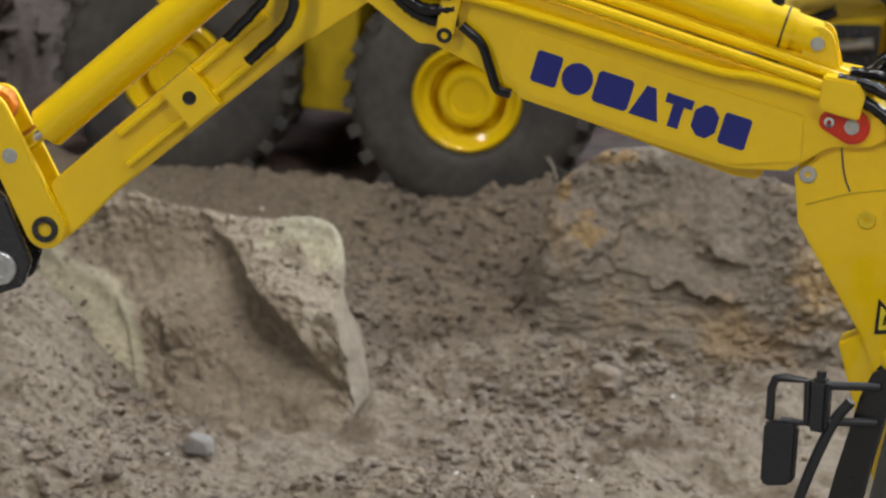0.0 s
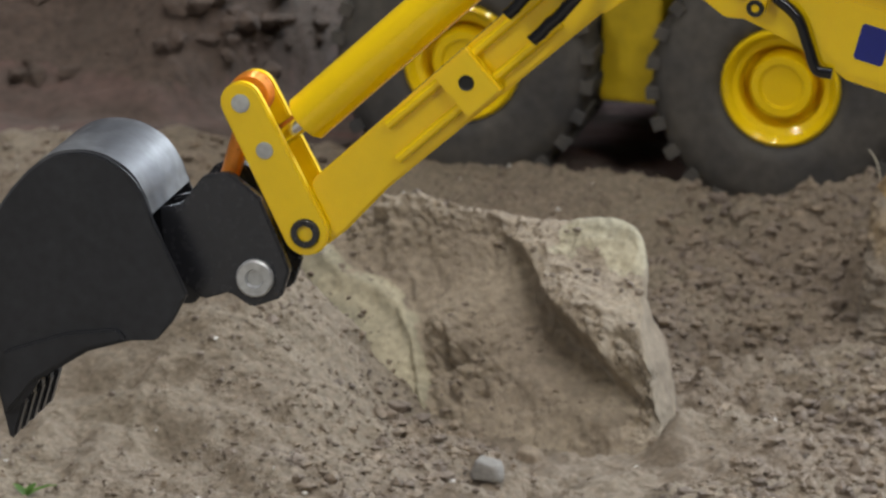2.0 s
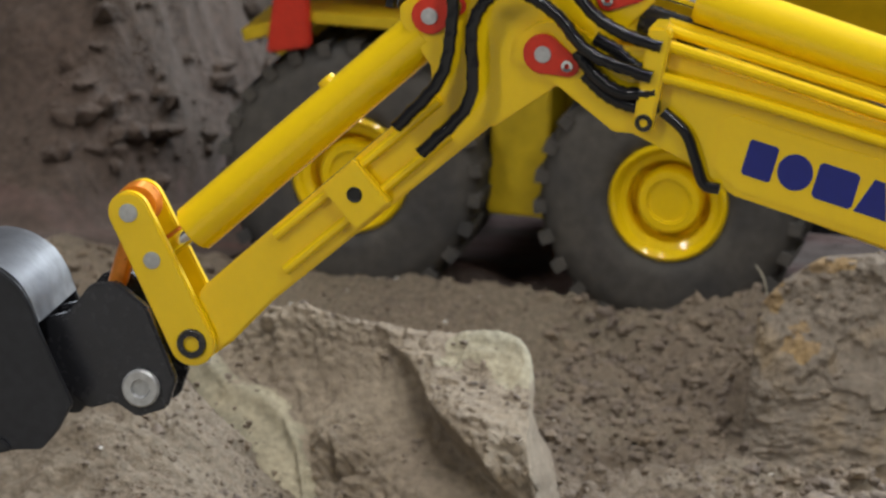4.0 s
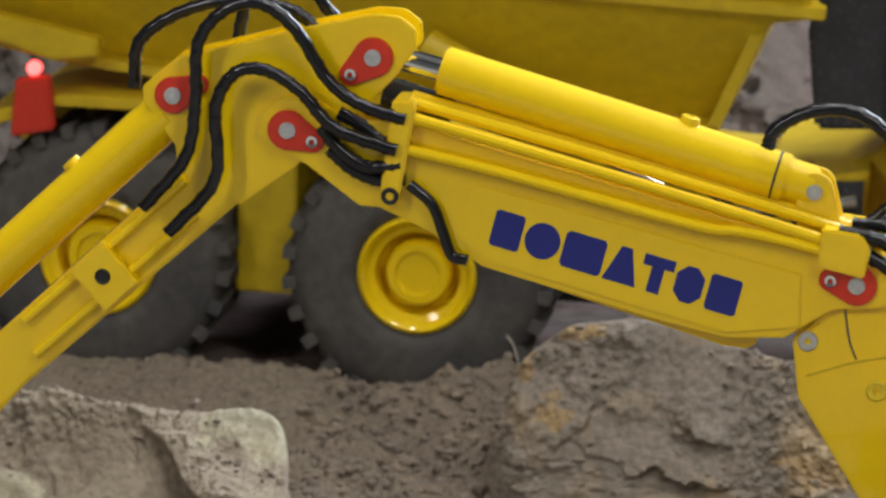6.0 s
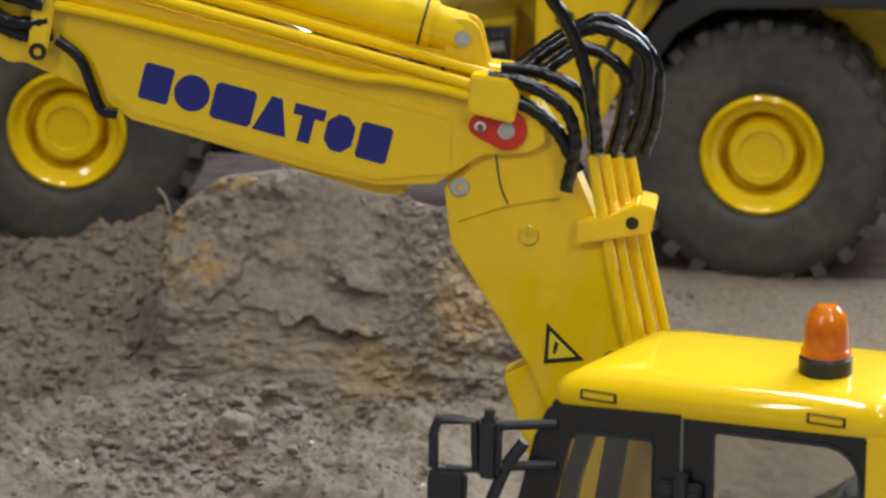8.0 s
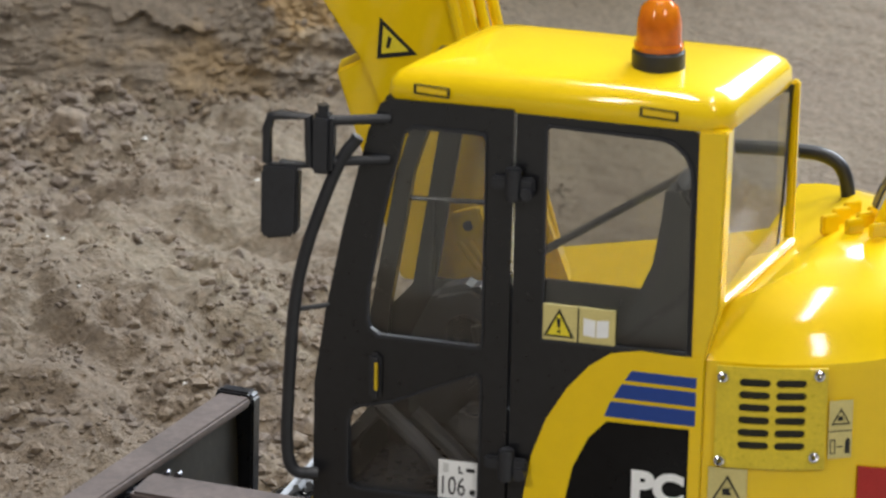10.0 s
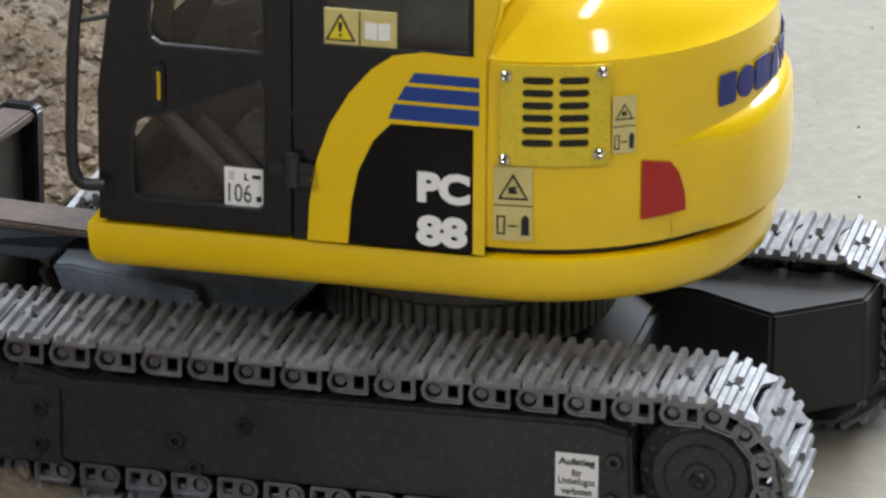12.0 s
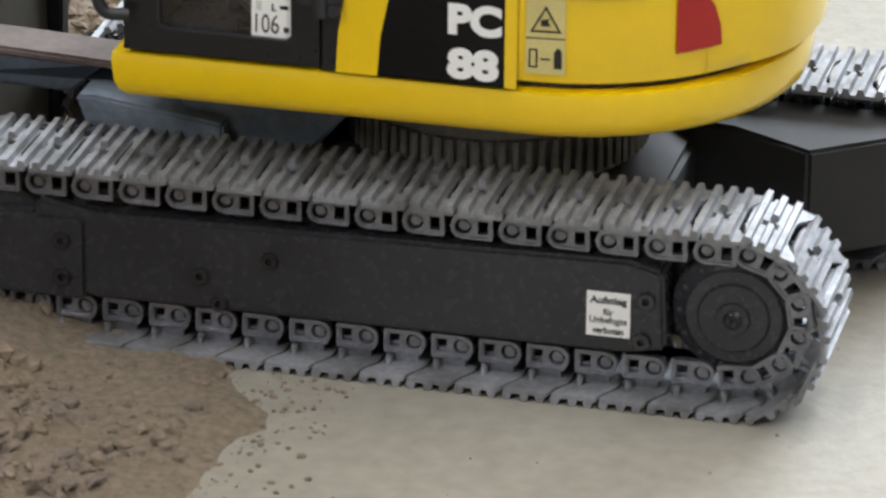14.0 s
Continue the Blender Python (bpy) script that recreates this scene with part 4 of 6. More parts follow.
# vents, stack and grab rail on the hood
for i in range(3):
    for j in range(3):
        vx, vy = 140 + i * 6.5 + j * 1.5, 60 + j * 6.5 - i * 1.5
        part("hood_clip", prism([(vx - 2.4, vy - 1.2), (vx - 1.0, vy - 2.4), (vx + 2.4, vy + 1.2), (vx + 1.0, vy + 2.4)], 149.5 + 0.8 * i, 154.6, 0.4, axis="z"), YELLOW, hood_ob)
stack = tube([(153, 64, 147), (154, 64, 154), (157, 64, 160), (162, 64, 166), (167.5, 64, 172)], 3.0, 16, 5)
stack_ob = part("exhaust_pipe", stack, YELLOW, excavator, "angled exhaust pipe with chromed top")
part("exhaust_lip", tube([(152.0, 65.5, 156), (154.5, 65.8, 162), (160, 65.8, 168.5), (167.6, 65.8, 175.0)], 2.8, 16, 4), CHROME, stack_ob)
part("grab_rail", tube([(108, 92, 160), (122, 92, 160.5), (131, 92, 160), (136, 92, 157), (138, 92, 150), (138, 92, 140)], 1.9, 12, 6), BLACK_PLASTIC, excavator, "bent black grab rail")

# ---- cab: near wall at y 8, far wall at y 56
Y0, Y1 = 8.0, 56.0
door_out = [(21.5, 80.5), (71.5, 80.5), (71.5, 190), (40, 189.5), (37.5, 188), (34.5, 181), (28.5, 156), (24, 132), (21.5, 114)]
win_up = [(34.6, 131.5), (35.4, 129), (37.8, 127.4), (63.5, 127.2), (64.6, 127.6), (65, 128.8), (65, 182.0), (64.4, 183.2), (63, 183.5), (46, 183.5), (43.5, 181.5), (38.5, 162), (34.8, 140)]
win_lo = [(30, 89), (30.6, 87), (32.4, 86.2), (63.6, 86.2), (65, 87.4), (65, 119.5), (64, 121), (62, 120.3), (42, 111.5), (33, 109), (30.8, 107.4), (30, 105)]
door = part("cab_door", sheet(door_out, [win_up, win_lo], Y0 - 1.2, Y0 + 1.6), CAB_BLACK, excavator, "black cab door with two panes")
part("door_pane", sheet(win_up, [], Y0 + 0.2, Y0 + 0.6), GLASS, door, "clear upper door pane", smooth=0).visible_shadow = False
part("door_pane", sheet(win_lo, [], Y0 + 0.2, Y0 + 0.6), GLASS, door, "clear lower door pane", smooth=0).visible_shadow = False


def rim(ring_pts, wid, y0, y1):
    c = Vector((sum(p[0] for p in ring_pts) / len(ring_pts), sum(p[1] for p in ring_pts) / len(ring_pts)))
    inner = [tuple(c + (Vector(p) - c) * (1 - wid / (Vector(p) - c).length)) for p in ring_pts]
    return sheet(ring_pts, [inner], y0, y1)


part("window_seal", rim(win_up, 1.0, Y0 - 1.7, Y0 + 0.2), BLACK_PLASTIC, door)
part("window_seal", rim(win_lo, 0.8, Y0 - 1.6, Y0 + 0.2), BLACK_PLASTIC, door)
part("door_handle", box(36.0, 39.2, Y0 - 3.0, Y0 - 1.2, 111.5, 123.5, 0.8), BLACK_PLASTIC, door)
# dull yellow strip paints the reflection on the door handle
part("handle_reflection", box(37.6, 38.6, Y0 - 3.3, Y0 - 2.9, 114, 121.5, 0.3), YELLOW_DULL, door)
for hz in (171.5, 98.5):
    hg = box(66.5, 77.5, Y0 - 3.4, Y0 - 1.2, hz - 1.8, hz + 1.8, 0.6)
    rod((72.2, Y0 - 3.0, hz - 4.2), (72.2, Y0 - 3.0, hz + 4.2), 2.0, 14, bm=hg, w=0.4)
    rod((75.8, Y0 - 4.4, hz - 2.0), (75.8, Y0 - 1.2, hz - 2.0), 1.6, 10, bm=hg)
    part("door_hinge", hg, BLACK_PLASTIC, door)
lb = part("noise_label", box(54, 64, Y0 - 0.25, Y0 + 0.15, 86.6, 96.8), WHITE, door, "white sound level label")
words("print", "106", 7.0, INK, lb, side_face(58.0, Y0 - 0.3, 90.2), depth=0.04, width=6.0)
words("print", "L", 2.6, INK, lb, side_face(59.8, Y0 - 0.3, 94.6), depth=0.04, bold=0.08)
for bx0, bx1, bz0, bz1 in ((61.2, 63.4, 94.2, 95.2), (62.2, 63.6, 88.2, 89.6), (55.2, 56.6, 93.6, 96.0)):
    part("print_bar", box(bx0, bx1, Y0 - 0.32, Y0 - 0.22, bz0, bz1), INK if bx0 > 60 else PRINT_GREY, lb)

side_out = [(72.0, 79.5), (120.5, 79.5), (120.5, 130.0), (117.8, 131), (117.8, 187), (114.5, 191), (72.0, 191.5)]
win_re = [(79.5, 131.0), (102, 131.0), (117.0, 131.5), (117.0, 176.5), (116.5, 180.0), (114.8, 183.2), (112, 185.6), (108.5, 186.6), (80.0, 186.8), (79.2, 186)]
wall_ob = part("cab_side", sheet(side_out, [win_re], Y0 - 0.4, Y0 + 1.6), CAB_BLACK, excavator, "black cab side panel")
part("side_pane", sheet(win_re, [], Y0 + 0.2, Y0 + 0.6), GLASS, wall_ob, "clear side pane", smooth=0).visible_shadow = False
part("window_seal", rim(win_re, 1.0, Y0 - 0.9, Y0 + 0.2), BLACK_PLASTIC, wall_ob)
part("seat_belt", prism([(97, 131), (99, 131), (118, 150), (118, 147)], Y0 + 3, Y0 + 4.5), BLACK, wall_ob)
# yellow sweep and blue stripes
sweep_in = [(86.0, 79.6), (86.8, 90), (88.6, 99), (92.5, 107.5), (97.0, 112.3), (118.0, 112.6), (118.0, 79.6)]
sweep_out = [(75.6, 79.6), (76.2, 90), (78, 101), (81.5, 111), (86.5, 119.5), (92, 126), (97.5, 130.0), (105, 131.6), (121.0, 131.2), (121.0, 79.6)]
part("yellow_sweep", sheet(sweep_out, [sweep_in], Y0 - 1.0, Y0 - 0.4), YELLOW, wall_ob, "curved yellow side band")
part("black_field", sheet(sweep_in, [], Y0 - 0.52, Y0 - 0.44), GLOSS_BLACK, wall_ob, "gloss black side field", smooth=0)
for s_pts in ([(103.0, 126.2), (119.4, 126.2), (119.4, 123.6), (101.4, 123.6)], [(100.6, 122.5), (119.4, 122.5), (119.4, 118.8), (98.6, 118.8)], [(97.9, 117.7), (119.4, 117.7), (119.4, 113.7), (96.4, 113.7)]):
    part("blue_stripe", sheet(s_pts, [], Y0 - 1.25, Y0 - 1.0), STRIPE_BLUE, wall_ob, "blue stripe")
words("lettering", "PC", 10.2, WHITE, wall_ob, side_face(110.4, Y0 - 0.62, 96.3), "white model lettering", depth=0.1, width=13.4, bold=0.52)
words("lettering", "88", 10.2, WHITE, wall_ob, side_face(110.0, Y0 - 0.62, 84.8), "white model lettering", depth=0.1, width=13.0, bold=0.52)
ws = part("sticker", box(79.6, 98.4, Y0 - 0.75, Y0 - 0.1, 131.6, 141.0), STICKER, wall_ob, "warning sticker with triangle and open book")
tf = near_side(84.2, 136.2, Y0 - 0.8)
part("sticker_triangle", flat([(-3.9, -3.4), (3.9, -3.4), (0, 3.9)], 0, tf), INK, ws)
part("sticker_field", flat([(-3.0, -2.9), (3.0, -2.9), (0, 2.8)], 0.15, tf), SIGN_YELLOW, ws)
part("sticker_mark", flat([(-0.3, -0.9), (0.3, -0.9), (0.55, 1.5), (-0.55, 1.5)], 0.3, tf), INK, ws)
part("sticker_mark", flat([(-0.35, -2.2), (0.35, -2.2), (0.35, -1.5), (-0.35, -1.5)], 0.3, tf), INK, ws)
part("sticker_line", flat([(4.7, -4.6), (5.0, -4.6), (5.0, 4.7), (4.7, 4.7)], 0, tf), INK, ws)
part("sticker_line", flat([(9.3, -2.5), (9.5, -2.5), (9.5, 1.8), (9.3, 1.8)], 0.14, tf), STICKER, ws)
part("sticker_book", flat([(6.2, -2.2), (9.4, -2.6), (12.6, -2.2), (12.6, 2.2), (9.4, 1.8), (6.2, 2.2)], 0, tf), WHITE, ws)

# roof, pillars, rear wall
roof = bmesh.new()
rr_levels = [(189.0, 0.6, 0.5), (190.5, 0.0, 0.0), (194.0, 0.2, 0.4), (196.0, 1.2, 2.0), (197.4, 3.0, 5.0), (198.2, 6.5, 10.0), (199.0, 14.0, 20.0)]
rows_r = []
for z, i, fr_in in rr_levels:
    x0, x1, y0, y1 = 39.0 + fr_in, 125.0 - i, Y0 - 1.0 + i, Y1 + 2.5 - i
    c = 7.0
    pts = [(x0, y0 + 2), (x0 + 2, y0)] + arc(x1 - c, y0 + c, c, -90, 0, 6) + arc(x1 - c, y1 - c, c, 0, 90, 6) + [(x0 + 14, y1), (x0 + 9, y1 - 3)]
    rows_r.append([roof.verts.new((x + 6.0 * (y - Y0) / 48 * max(0, (x - 95) / 30), y, z)) for x, y in pts])
for s, t in zip(rows_r, rows_r[1:]):
    n = len(s)
    for k in range(n):
        roof.faces.new((s[k], s[(k + 1) % n], t[(k + 1) % n], t[k]))
roof.faces.new(rows_r[0][::-1])
roof.faces.new(rows_r[-1])
roof_ob = part("cab_roof", roof, YELLOW, excavator, "yellow cab roof with rounded edges", smooth=50)
for sx0, sx1 in ((46, 55), (103, 112.5)):
    part("roof_slot", rim([(sx0, 191.6), (sx1, 191.2), (sx1, 193.6), (sx0, 194.0)], 0.5, Y0 - 1.55, Y0 - 0.9), INK, roof_ob)
    part("slot_plug", sheet([(sx0 + 0.6, 192.1), (sx1 - 0.6, 191.8), (sx1 - 0.6, 193.0), (sx0 + 0.6, 193.5)], [], Y0 - 1.35, Y0 - 0.9), YELLOW, roof_ob)
pil = prism([(117.8, 130.5), (121.0, 130.0), (124.4, 144), (125.0, 189.5), (117.8, 189.5), (117.8, 131)], Y0 - 0.9, Y0 + 5.5, 1.2)
part("rear_pillar", pil, YELLOW, excavator, "yellow rear cab pillar")
pil2 = prism([(129.4, 143), (131.6, 143), (131.9, 190), (129.6, 190)], 55.0, 57.4, 0.6)
part("rear_pillar", pil2, YELLOW, excavator, "yellow rear cab pillar")
rg = bmesh.new()
vs = [rg.verts.new(p) for p in ((123.6, Y0 + 5, 143.4), (130.2, 55, 147.6), (130.6, 55, 189), (125.0, Y0 + 5, 189))]
rg.faces.new(vs)
bmesh.ops.solidify(rg, geom=rg.faces[:], thickness=0.5)
part("rear_pane", rg, GLASS, excavator, "clear rear cab pane", smooth=0).visible_shadow = False
sill = bmesh.new()
tube([(122.2, Y0 + 1, 143.2), (126.4, Y0 + 24, 145.4), (130.8, 56.5, 147.8)], 1.4, 8, 6, sill)
part("window_sill", sill, YELLOW, excavator)
# far wall of the cab: posts and rails round open panes
far_front = [(39, 128), (60, 128), (60, 186), (51, 186), (45, 168)]
far_back = [(64.5, 131), (125, 131), (128.0, 143), (129.4, 187), (64.5, 187)]
far = sheet([(22, 80), (122, 80), (126.5, 131), (130.6, 189), (46, 189), (39, 168), (32.8, 126), (24, 116), (22, 112)], [far_front, far_back], Y1 - 1.5, Y1)
far_ob = part("cab_far_side", far, CAB_BLACK, excavator, "black far cab side with open panes")
part("side_pane", sheet(far_front, [], Y1 - 0.9, Y1 - 0.6), GLASS, far_ob, smooth=0).visible_shadow = False
part("side_pane", sheet(far_back, [], Y1 - 0.9, Y1 - 0.6), GLASS, far_ob, smooth=0).visible_shadow = False
for p0, p1 in (((28, Y1 - 2, 149), (60, Y1 - 2, 150.4)), ((38.0, Y1 - 2, 122), (38.0, Y1 - 2, 149.4))):
    part("guard_bar", rod(p0, p1, 0.7, 8), BLACK, far_ob)
front = bmesh.new()
for yy in (Y0 + 1.6, Y1 - 4):
    prism([(21.5, 80.5), (25.5, 80.5), (27.5, 120), (33, 156), (43, 189), (38, 189), (28.5, 156), (22, 116)], yy, yy + 3.5, 0, front)
box(22, 27, Y0, Y1, 80, 92, 0.5, front)
box(38.5, 44, Y0, Y1, 185, 190, 0.5, front)
part("front_frame", front, CAB_BLACK, excavator, "black front window frame")
part("cab_floor", box(24, 118, Y0 + 1.6, Y1 - 1.5, 80, 82), BLACK, excavator)
part("cab_back_panel", sheet([(Y0 + 1.6, 80), (Y1 - 1.5, 80), (Y1 - 1.5, 133), (Y0 + 1.6, 131)], [], 117, 119, axis="x"), BLACK, excavator)
part("right_deck", prism([(30, 79), (120, 79), (120, 131), (100, 126), (48, 116), (34, 100)], 62, 126, 3.0), YELLOW, excavator, "yellow tank cover beside the cab")
# seat, console, pedals
seat = tagged(part("operator_seat", box(82, 108, 22, 48, 92, 104, 3.0), SEAT, excavator), "grey fabric operator seat")
part("seat_back", prism([(88, 102), (116, 102), (116.5, 150), (115, 166), (111, 171), (106, 170), (105, 160), (103, 148), (97, 134)], 22, 48, 3.0), SEAT, seat)
cons = part("side_console", prism([(35, 92), (61, 92), (63, 111), (59, 127), (51, 131), (41, 128), (34, 113)], 44, 54, 2.0), CONSOLE, excavator, "grey moulded side console")
part("console_dial", ring((50, 44, 118), (0, -1, 0), [(0.01, 0.6), (3.6, 0.6), (4.6, 1.2), (5.0, 0), (0.01, 0)], 24), BLACK, cons)
part("joystick", tube([(62, 22, 104), (61, 22, 118), (59, 22, 128)], 1.6, 10, 4), BLACK_PLASTIC, excavator)
part("console_pod", box(56, 80, 16, 24, 98, 108, 2.0), CONSOLE, excavator)
for k in range(3):
    part("foot_lever", tube([(34 + 8 * k, 22 + 5 * k, 104 - 3 * k), (44 + 8 * k, 20 + 5 * k, 97 - 3 * k), (54 + 6 * k, 20 + 4 * k, 87)], 2.2, 10, 5), CONSOLE, excavator)
part("heater_box", prism([(54, 108), (64, 118), (69, 112), (68, 100), (56, 103)], 30, 44, 1.0), CONSOLE, excavator)
# grey handrail slanting past the far side panes, outside the cab
part("outer_handrail", tube([(66.3, Y1 + 3, 137.2), (72, Y1 + 3, 141), (103.3, Y1 + 3, 161.8), (114, Y1 + 3, 168)], 1.1, 8, 3), CONSOLE, excavator)
# bracket and rams of the boom foot, seen through the panes
brk = prism([(40.9, 144.1), (48.5, 146.8), (50.9, 139.6), (43.5, 136.2)], Y1 + 3, Y1 + 7, 0.6)
brk_ob = part("boom_bracket", brk, YELLOW, excavator, "yellow boom foot bracket with a black disc for its hole")
# black disc on the face paints the dark of the hole
part("bracket_dark_disc", rod((45.9, Y1 + 2.8, 141.6), (45.9, Y1 + 3.6, 141.6), 1.4, 14), INK, brk_ob)
for dx in (0.0, 2.6):
    part("bracket_rod", rod((43.3 + dx, Y1 + 4, 137.1), (48.7 + dx, Y1 + 4, 130.1), 0.9, 10), YELLOW, brk_ob)
# mirror and entry rail
part("entry_rail", tube([(33, 3.5, 180), (28, 2.5, 172), (21, 2.0, 152), (17.6, 2, 135), (16.2, 2, 110), (16.2, 2, 97), (18.2, 2, 91.5), (23.5, 4, 90.5)], 1.6, 12, 8), BLACK_PLASTIC, excavator, "black entry grab rail")
part("rail_stay", rod((17.5, 2, 134), (25, 7, 134.5), 0.7, 8), BLACK_PLASTIC, excavator)
mir = part("mirror", prism([(9.4, 153.5), (10.6, 152.6), (18, 154), (19, 156), (19.2, 171.5), (17.5, 172.5), (10.5, 172.0), (9.4, 170.5)], -1.5, 2.0, 0.8), BLACK_PLASTIC, excavator, "black wing mirror on a tubular bracket")
part("mirror_bracket", tube([(10.5, 0.5, 172), (10.5, 0.5, 181), (11.5, 0.5, 184), (14, 0.5, 184.6), (21, 0.5, 184.8), (21.5, 0.5, 172.5), (14, 0.5, 172)], 1.3, 10, 4, straight=True), BLACK_PLASTIC, mir)
part("mirror_clamp", box(21.5, 27.5, -1, 4, 170.5, 186, 1.2), BLACK_PLASTIC, mir)
part("mirror_bolt", rod((24.5, 1.5, 185), (24.5, 1.5, 188), 1.4, 10), BLACK_PLASTIC, mir)
for bz in (173.5, 184):
    part("mirror_arm", rod((26, 1.5, bz), (40, 7, bz + 0.4), 1.3, 10), BLACK_PLASTIC, mir)
# beacon
bx, by = 102.5, 26
bc = part("beacon_base", ring((bx, by, 198.0), (0, 0, 1), [(0.01, -1), (6.6, -1), (6.6, 4.8), (6.0, 5.6), (0.01, 5.6)], 32), BLACK_PLASTIC, excavator, "orange warning beacon on a black base")
part("beacon_lens", ring((bx, by, 203.6), (0, 0, 1), [(0.01, 0), (6.2, 0), (6.2, 1.2), (5.7, 1.8), (5.5, 7), (4.6, 10.5), (2.6, 12.3), (0.01, 12.6)], 32), AMBER, bc, "orange ribbed beacon lens")

# ---- boom, arm and bucket: outlines (x, z) in an upright plane at y 1330, in world millimetres
YB = 1330.0
LIFT = Matrix.Translation((0.003, 0, 0.009))


def wpart(name, bm, material, parent, label="", smooth=35):
    return part(name, bm, material, parent, label, smooth, ROOT_INV @ LIFT)


P_ARM, P_BOOM = Vector((-245, 266)), Vector((-98, 234))
boom_pts = [(-253, 264), (-252, 270), (-247, 274), (-240, 275), (-228, 269), (-217, 270), (-112, 244), (-93, 243), (-88, 238), (-88, 231), (-92, 228), (-104, 227), (-116, 219), (-131, 218), (-150, 222), (-194, 233), (-207, 241), (-221, 247), (-226, 247), (-240, 257)]
boom = bmesh.new()
prism(boom_pts, YB - 8.5, YB - 6.5, 0.4, boom)
prism(boom_pts, YB + 6.5, YB + 8.5, 0.4, boom)
prism([(-226, 266), (-216, 267), (-112, 241), (-100, 240), (-100, 230), (-116, 221), (-131, 220), (-193, 235), (-220, 249)], YB - 6.5, YB + 6.5, 0.3, boom)
boom_ob = wpart("upper_boom", boom, YELLOW, excavator, "yellow upper boom with blue maker's mark")
panel = [(-198, 253), (-195, 254.5), (-112, 236), (-112, 222), (-131, 219.5), (-193, 234.5), (-200, 240)]
wpart("boom_panel", prism(panel, YB - 9.1, YB - 8.4, 0.3), YELLOW, boom_ob)
for x0, x1, kind in BLOCKS:
    bmk = flat(mark_shape(kind, x0 * 1.08 - 32.8, x1 * 1.08 - 32.8, 9.6), 0, lambda x, y, z: tuple(side_face(-159.5, YB - 9.2, 236.2, 0, -13.6) @ Vector((x, y - 4.8, z))))
    wpart("maker_mark", bmk, BLUE, boom_ob, "plain blue shape of a maker's mark", smooth=0)


def red_plate(a, b, y, parent, r0=5.2, r1=3.0):
    """A red pin plate, drop shaped, with a pin head at a and a screw at b."""
    d = (Vector(b) - Vector(a))
    ang = math.degrees(math.atan2(d.y, d.x))
    pts = arc(a[0], a[1], r0, ang + 60, ang + 300, 16) + arc(b[0], b[1], r1, ang - 60, ang + 60, 8)
    ob = wpart("pin_plate", prism(pts, y - 1.2, y, 0.3), RED, parent, "red pin plate")
    wpart("pin_head", rod((a[0], y - 1.9, a[1]), (a[0], y + 1, a[1]), 2.2, 18, w=0.3), BARE, ob, "bare steel pin head")
    wpart("screw", ring((b[0], y - 1.2, b[1]), (0, -1, 0), [(0.7, -0.4), (0.7, 0.8), (1.5, 0.9), (1.7, 0.5), (1.7, -0.4)], 16), CHROME, ob)
    return ob


red_plate((P_ARM.x, P_ARM.y), (-238.5, 263.5), YB - 8.5, boom_ob)
red_plate((P_BOOM.x, P_BOOM.y), (-104.6, 235.0), YB - 8.5, boom_ob)
# boom-top cylinder
wpart("cylinder", rod((-207, YB, 282), (-117, YB, 258.5), 6.4, 40, w=0.7), YELLOW, boom_ob, "glossy yellow hydraulic cylinder")
cyl_tail = prism(arc(-110, 256.6, 4.8, 10, 190, 12) + [(-114, 246), (-102, 245)], YB - 4.6, YB - 2.2, 0.4)
prism(arc(-110, 256.6, 4.8, 10, 190, 12) + [(-114, 246), (-102, 245)], YB + 2.2, YB + 4.6, 0.4, cyl_tail)
wpart("cylinder_bracket", cyl_tail, YELLOW, boom_ob)
wpart("cylinder_pin", rod((-110, YB - 6, 256.6), (-110, YB + 6, 256.6), 2.0, 16, w=0.3), BARE, boom_ob)
wpart("cylinder_eye", rod((-119, YB, 259.0), (-110, YB, 256.6), 5.6, 24, w=0.6), YELLOW, boom_ob)
wpart("cylinder_seam", rod((-120.6, YB, 259.45), (-120.0, YB, 259.3), 6.5, 40), INK, boom_ob)
wpart("piston_rod", rod((-222, YB, 285.5), (-206, YB, 281.8), 3.1, 24), CHROME, boom_ob, "chromed piston rod")
wpart("cylinder_port", ring((-143, YB, 271), (0.26, 0, 0.97), [(0.8, -2), (0.8, 2.6), (2.4, 2.4), (2.6, 1.6), (2.6, -2)], 18), YELLOW, boom_ob)
wpart("inner_cylinder", rod((-222, YB + 2, 275), (-204, YB + 2, 271), 4.0, 20), BLACK, boom_ob)
wpart("boom_keel", prism([(-186, 230), (-180, 232), (-124, 220), (-123, 216.5), (-125, 214.5), (-132, 215)], YB - 4.5, YB + 4.5, 0.6), YELLOW, boom_ob, "yellow keel under the boom")
# hard pipes and their clamps
for y_p, dz in ((YB - 10.2, 0.0), (YB - 6.2, 3.0), (YB - 2.2, 3.8)):
    wpart("hard_pipe", tube([(-214, y_p, 271.5 + dz), (-190, y_p, 266 + dz), (-150, y_p, 256.5 + dz), (-112, y_p, 247 + dz), (-99, y_p, 243.5 + dz)], 1.55, 10, 4), YELLOW, boom_ob)
wpart("hard_pipe", tube([(-214, YB - 10.6, 263), (-190, YB - 10.6, 258.5), (-155, YB - 10.6, 250.8), (-136, YB - 10.6, 247), (-127, YB - 10.6, 246.6), (-112, YB - 10.6, 244), (-99, YB - 10.4, 240.5)], 1.5, 10, 5), YELLOW, boom_ob)
clamp = prism([(-220.5, 249.5), (-215.5, 248.5), (-211.5, 274.0), (-213, 276), (-217.5, 276)], YB - 12.6, YB + 9, 0.6)
cl = wpart("pipe_clamp", clamp, YELLOW, boom_ob, "yellow pipe clamp block")
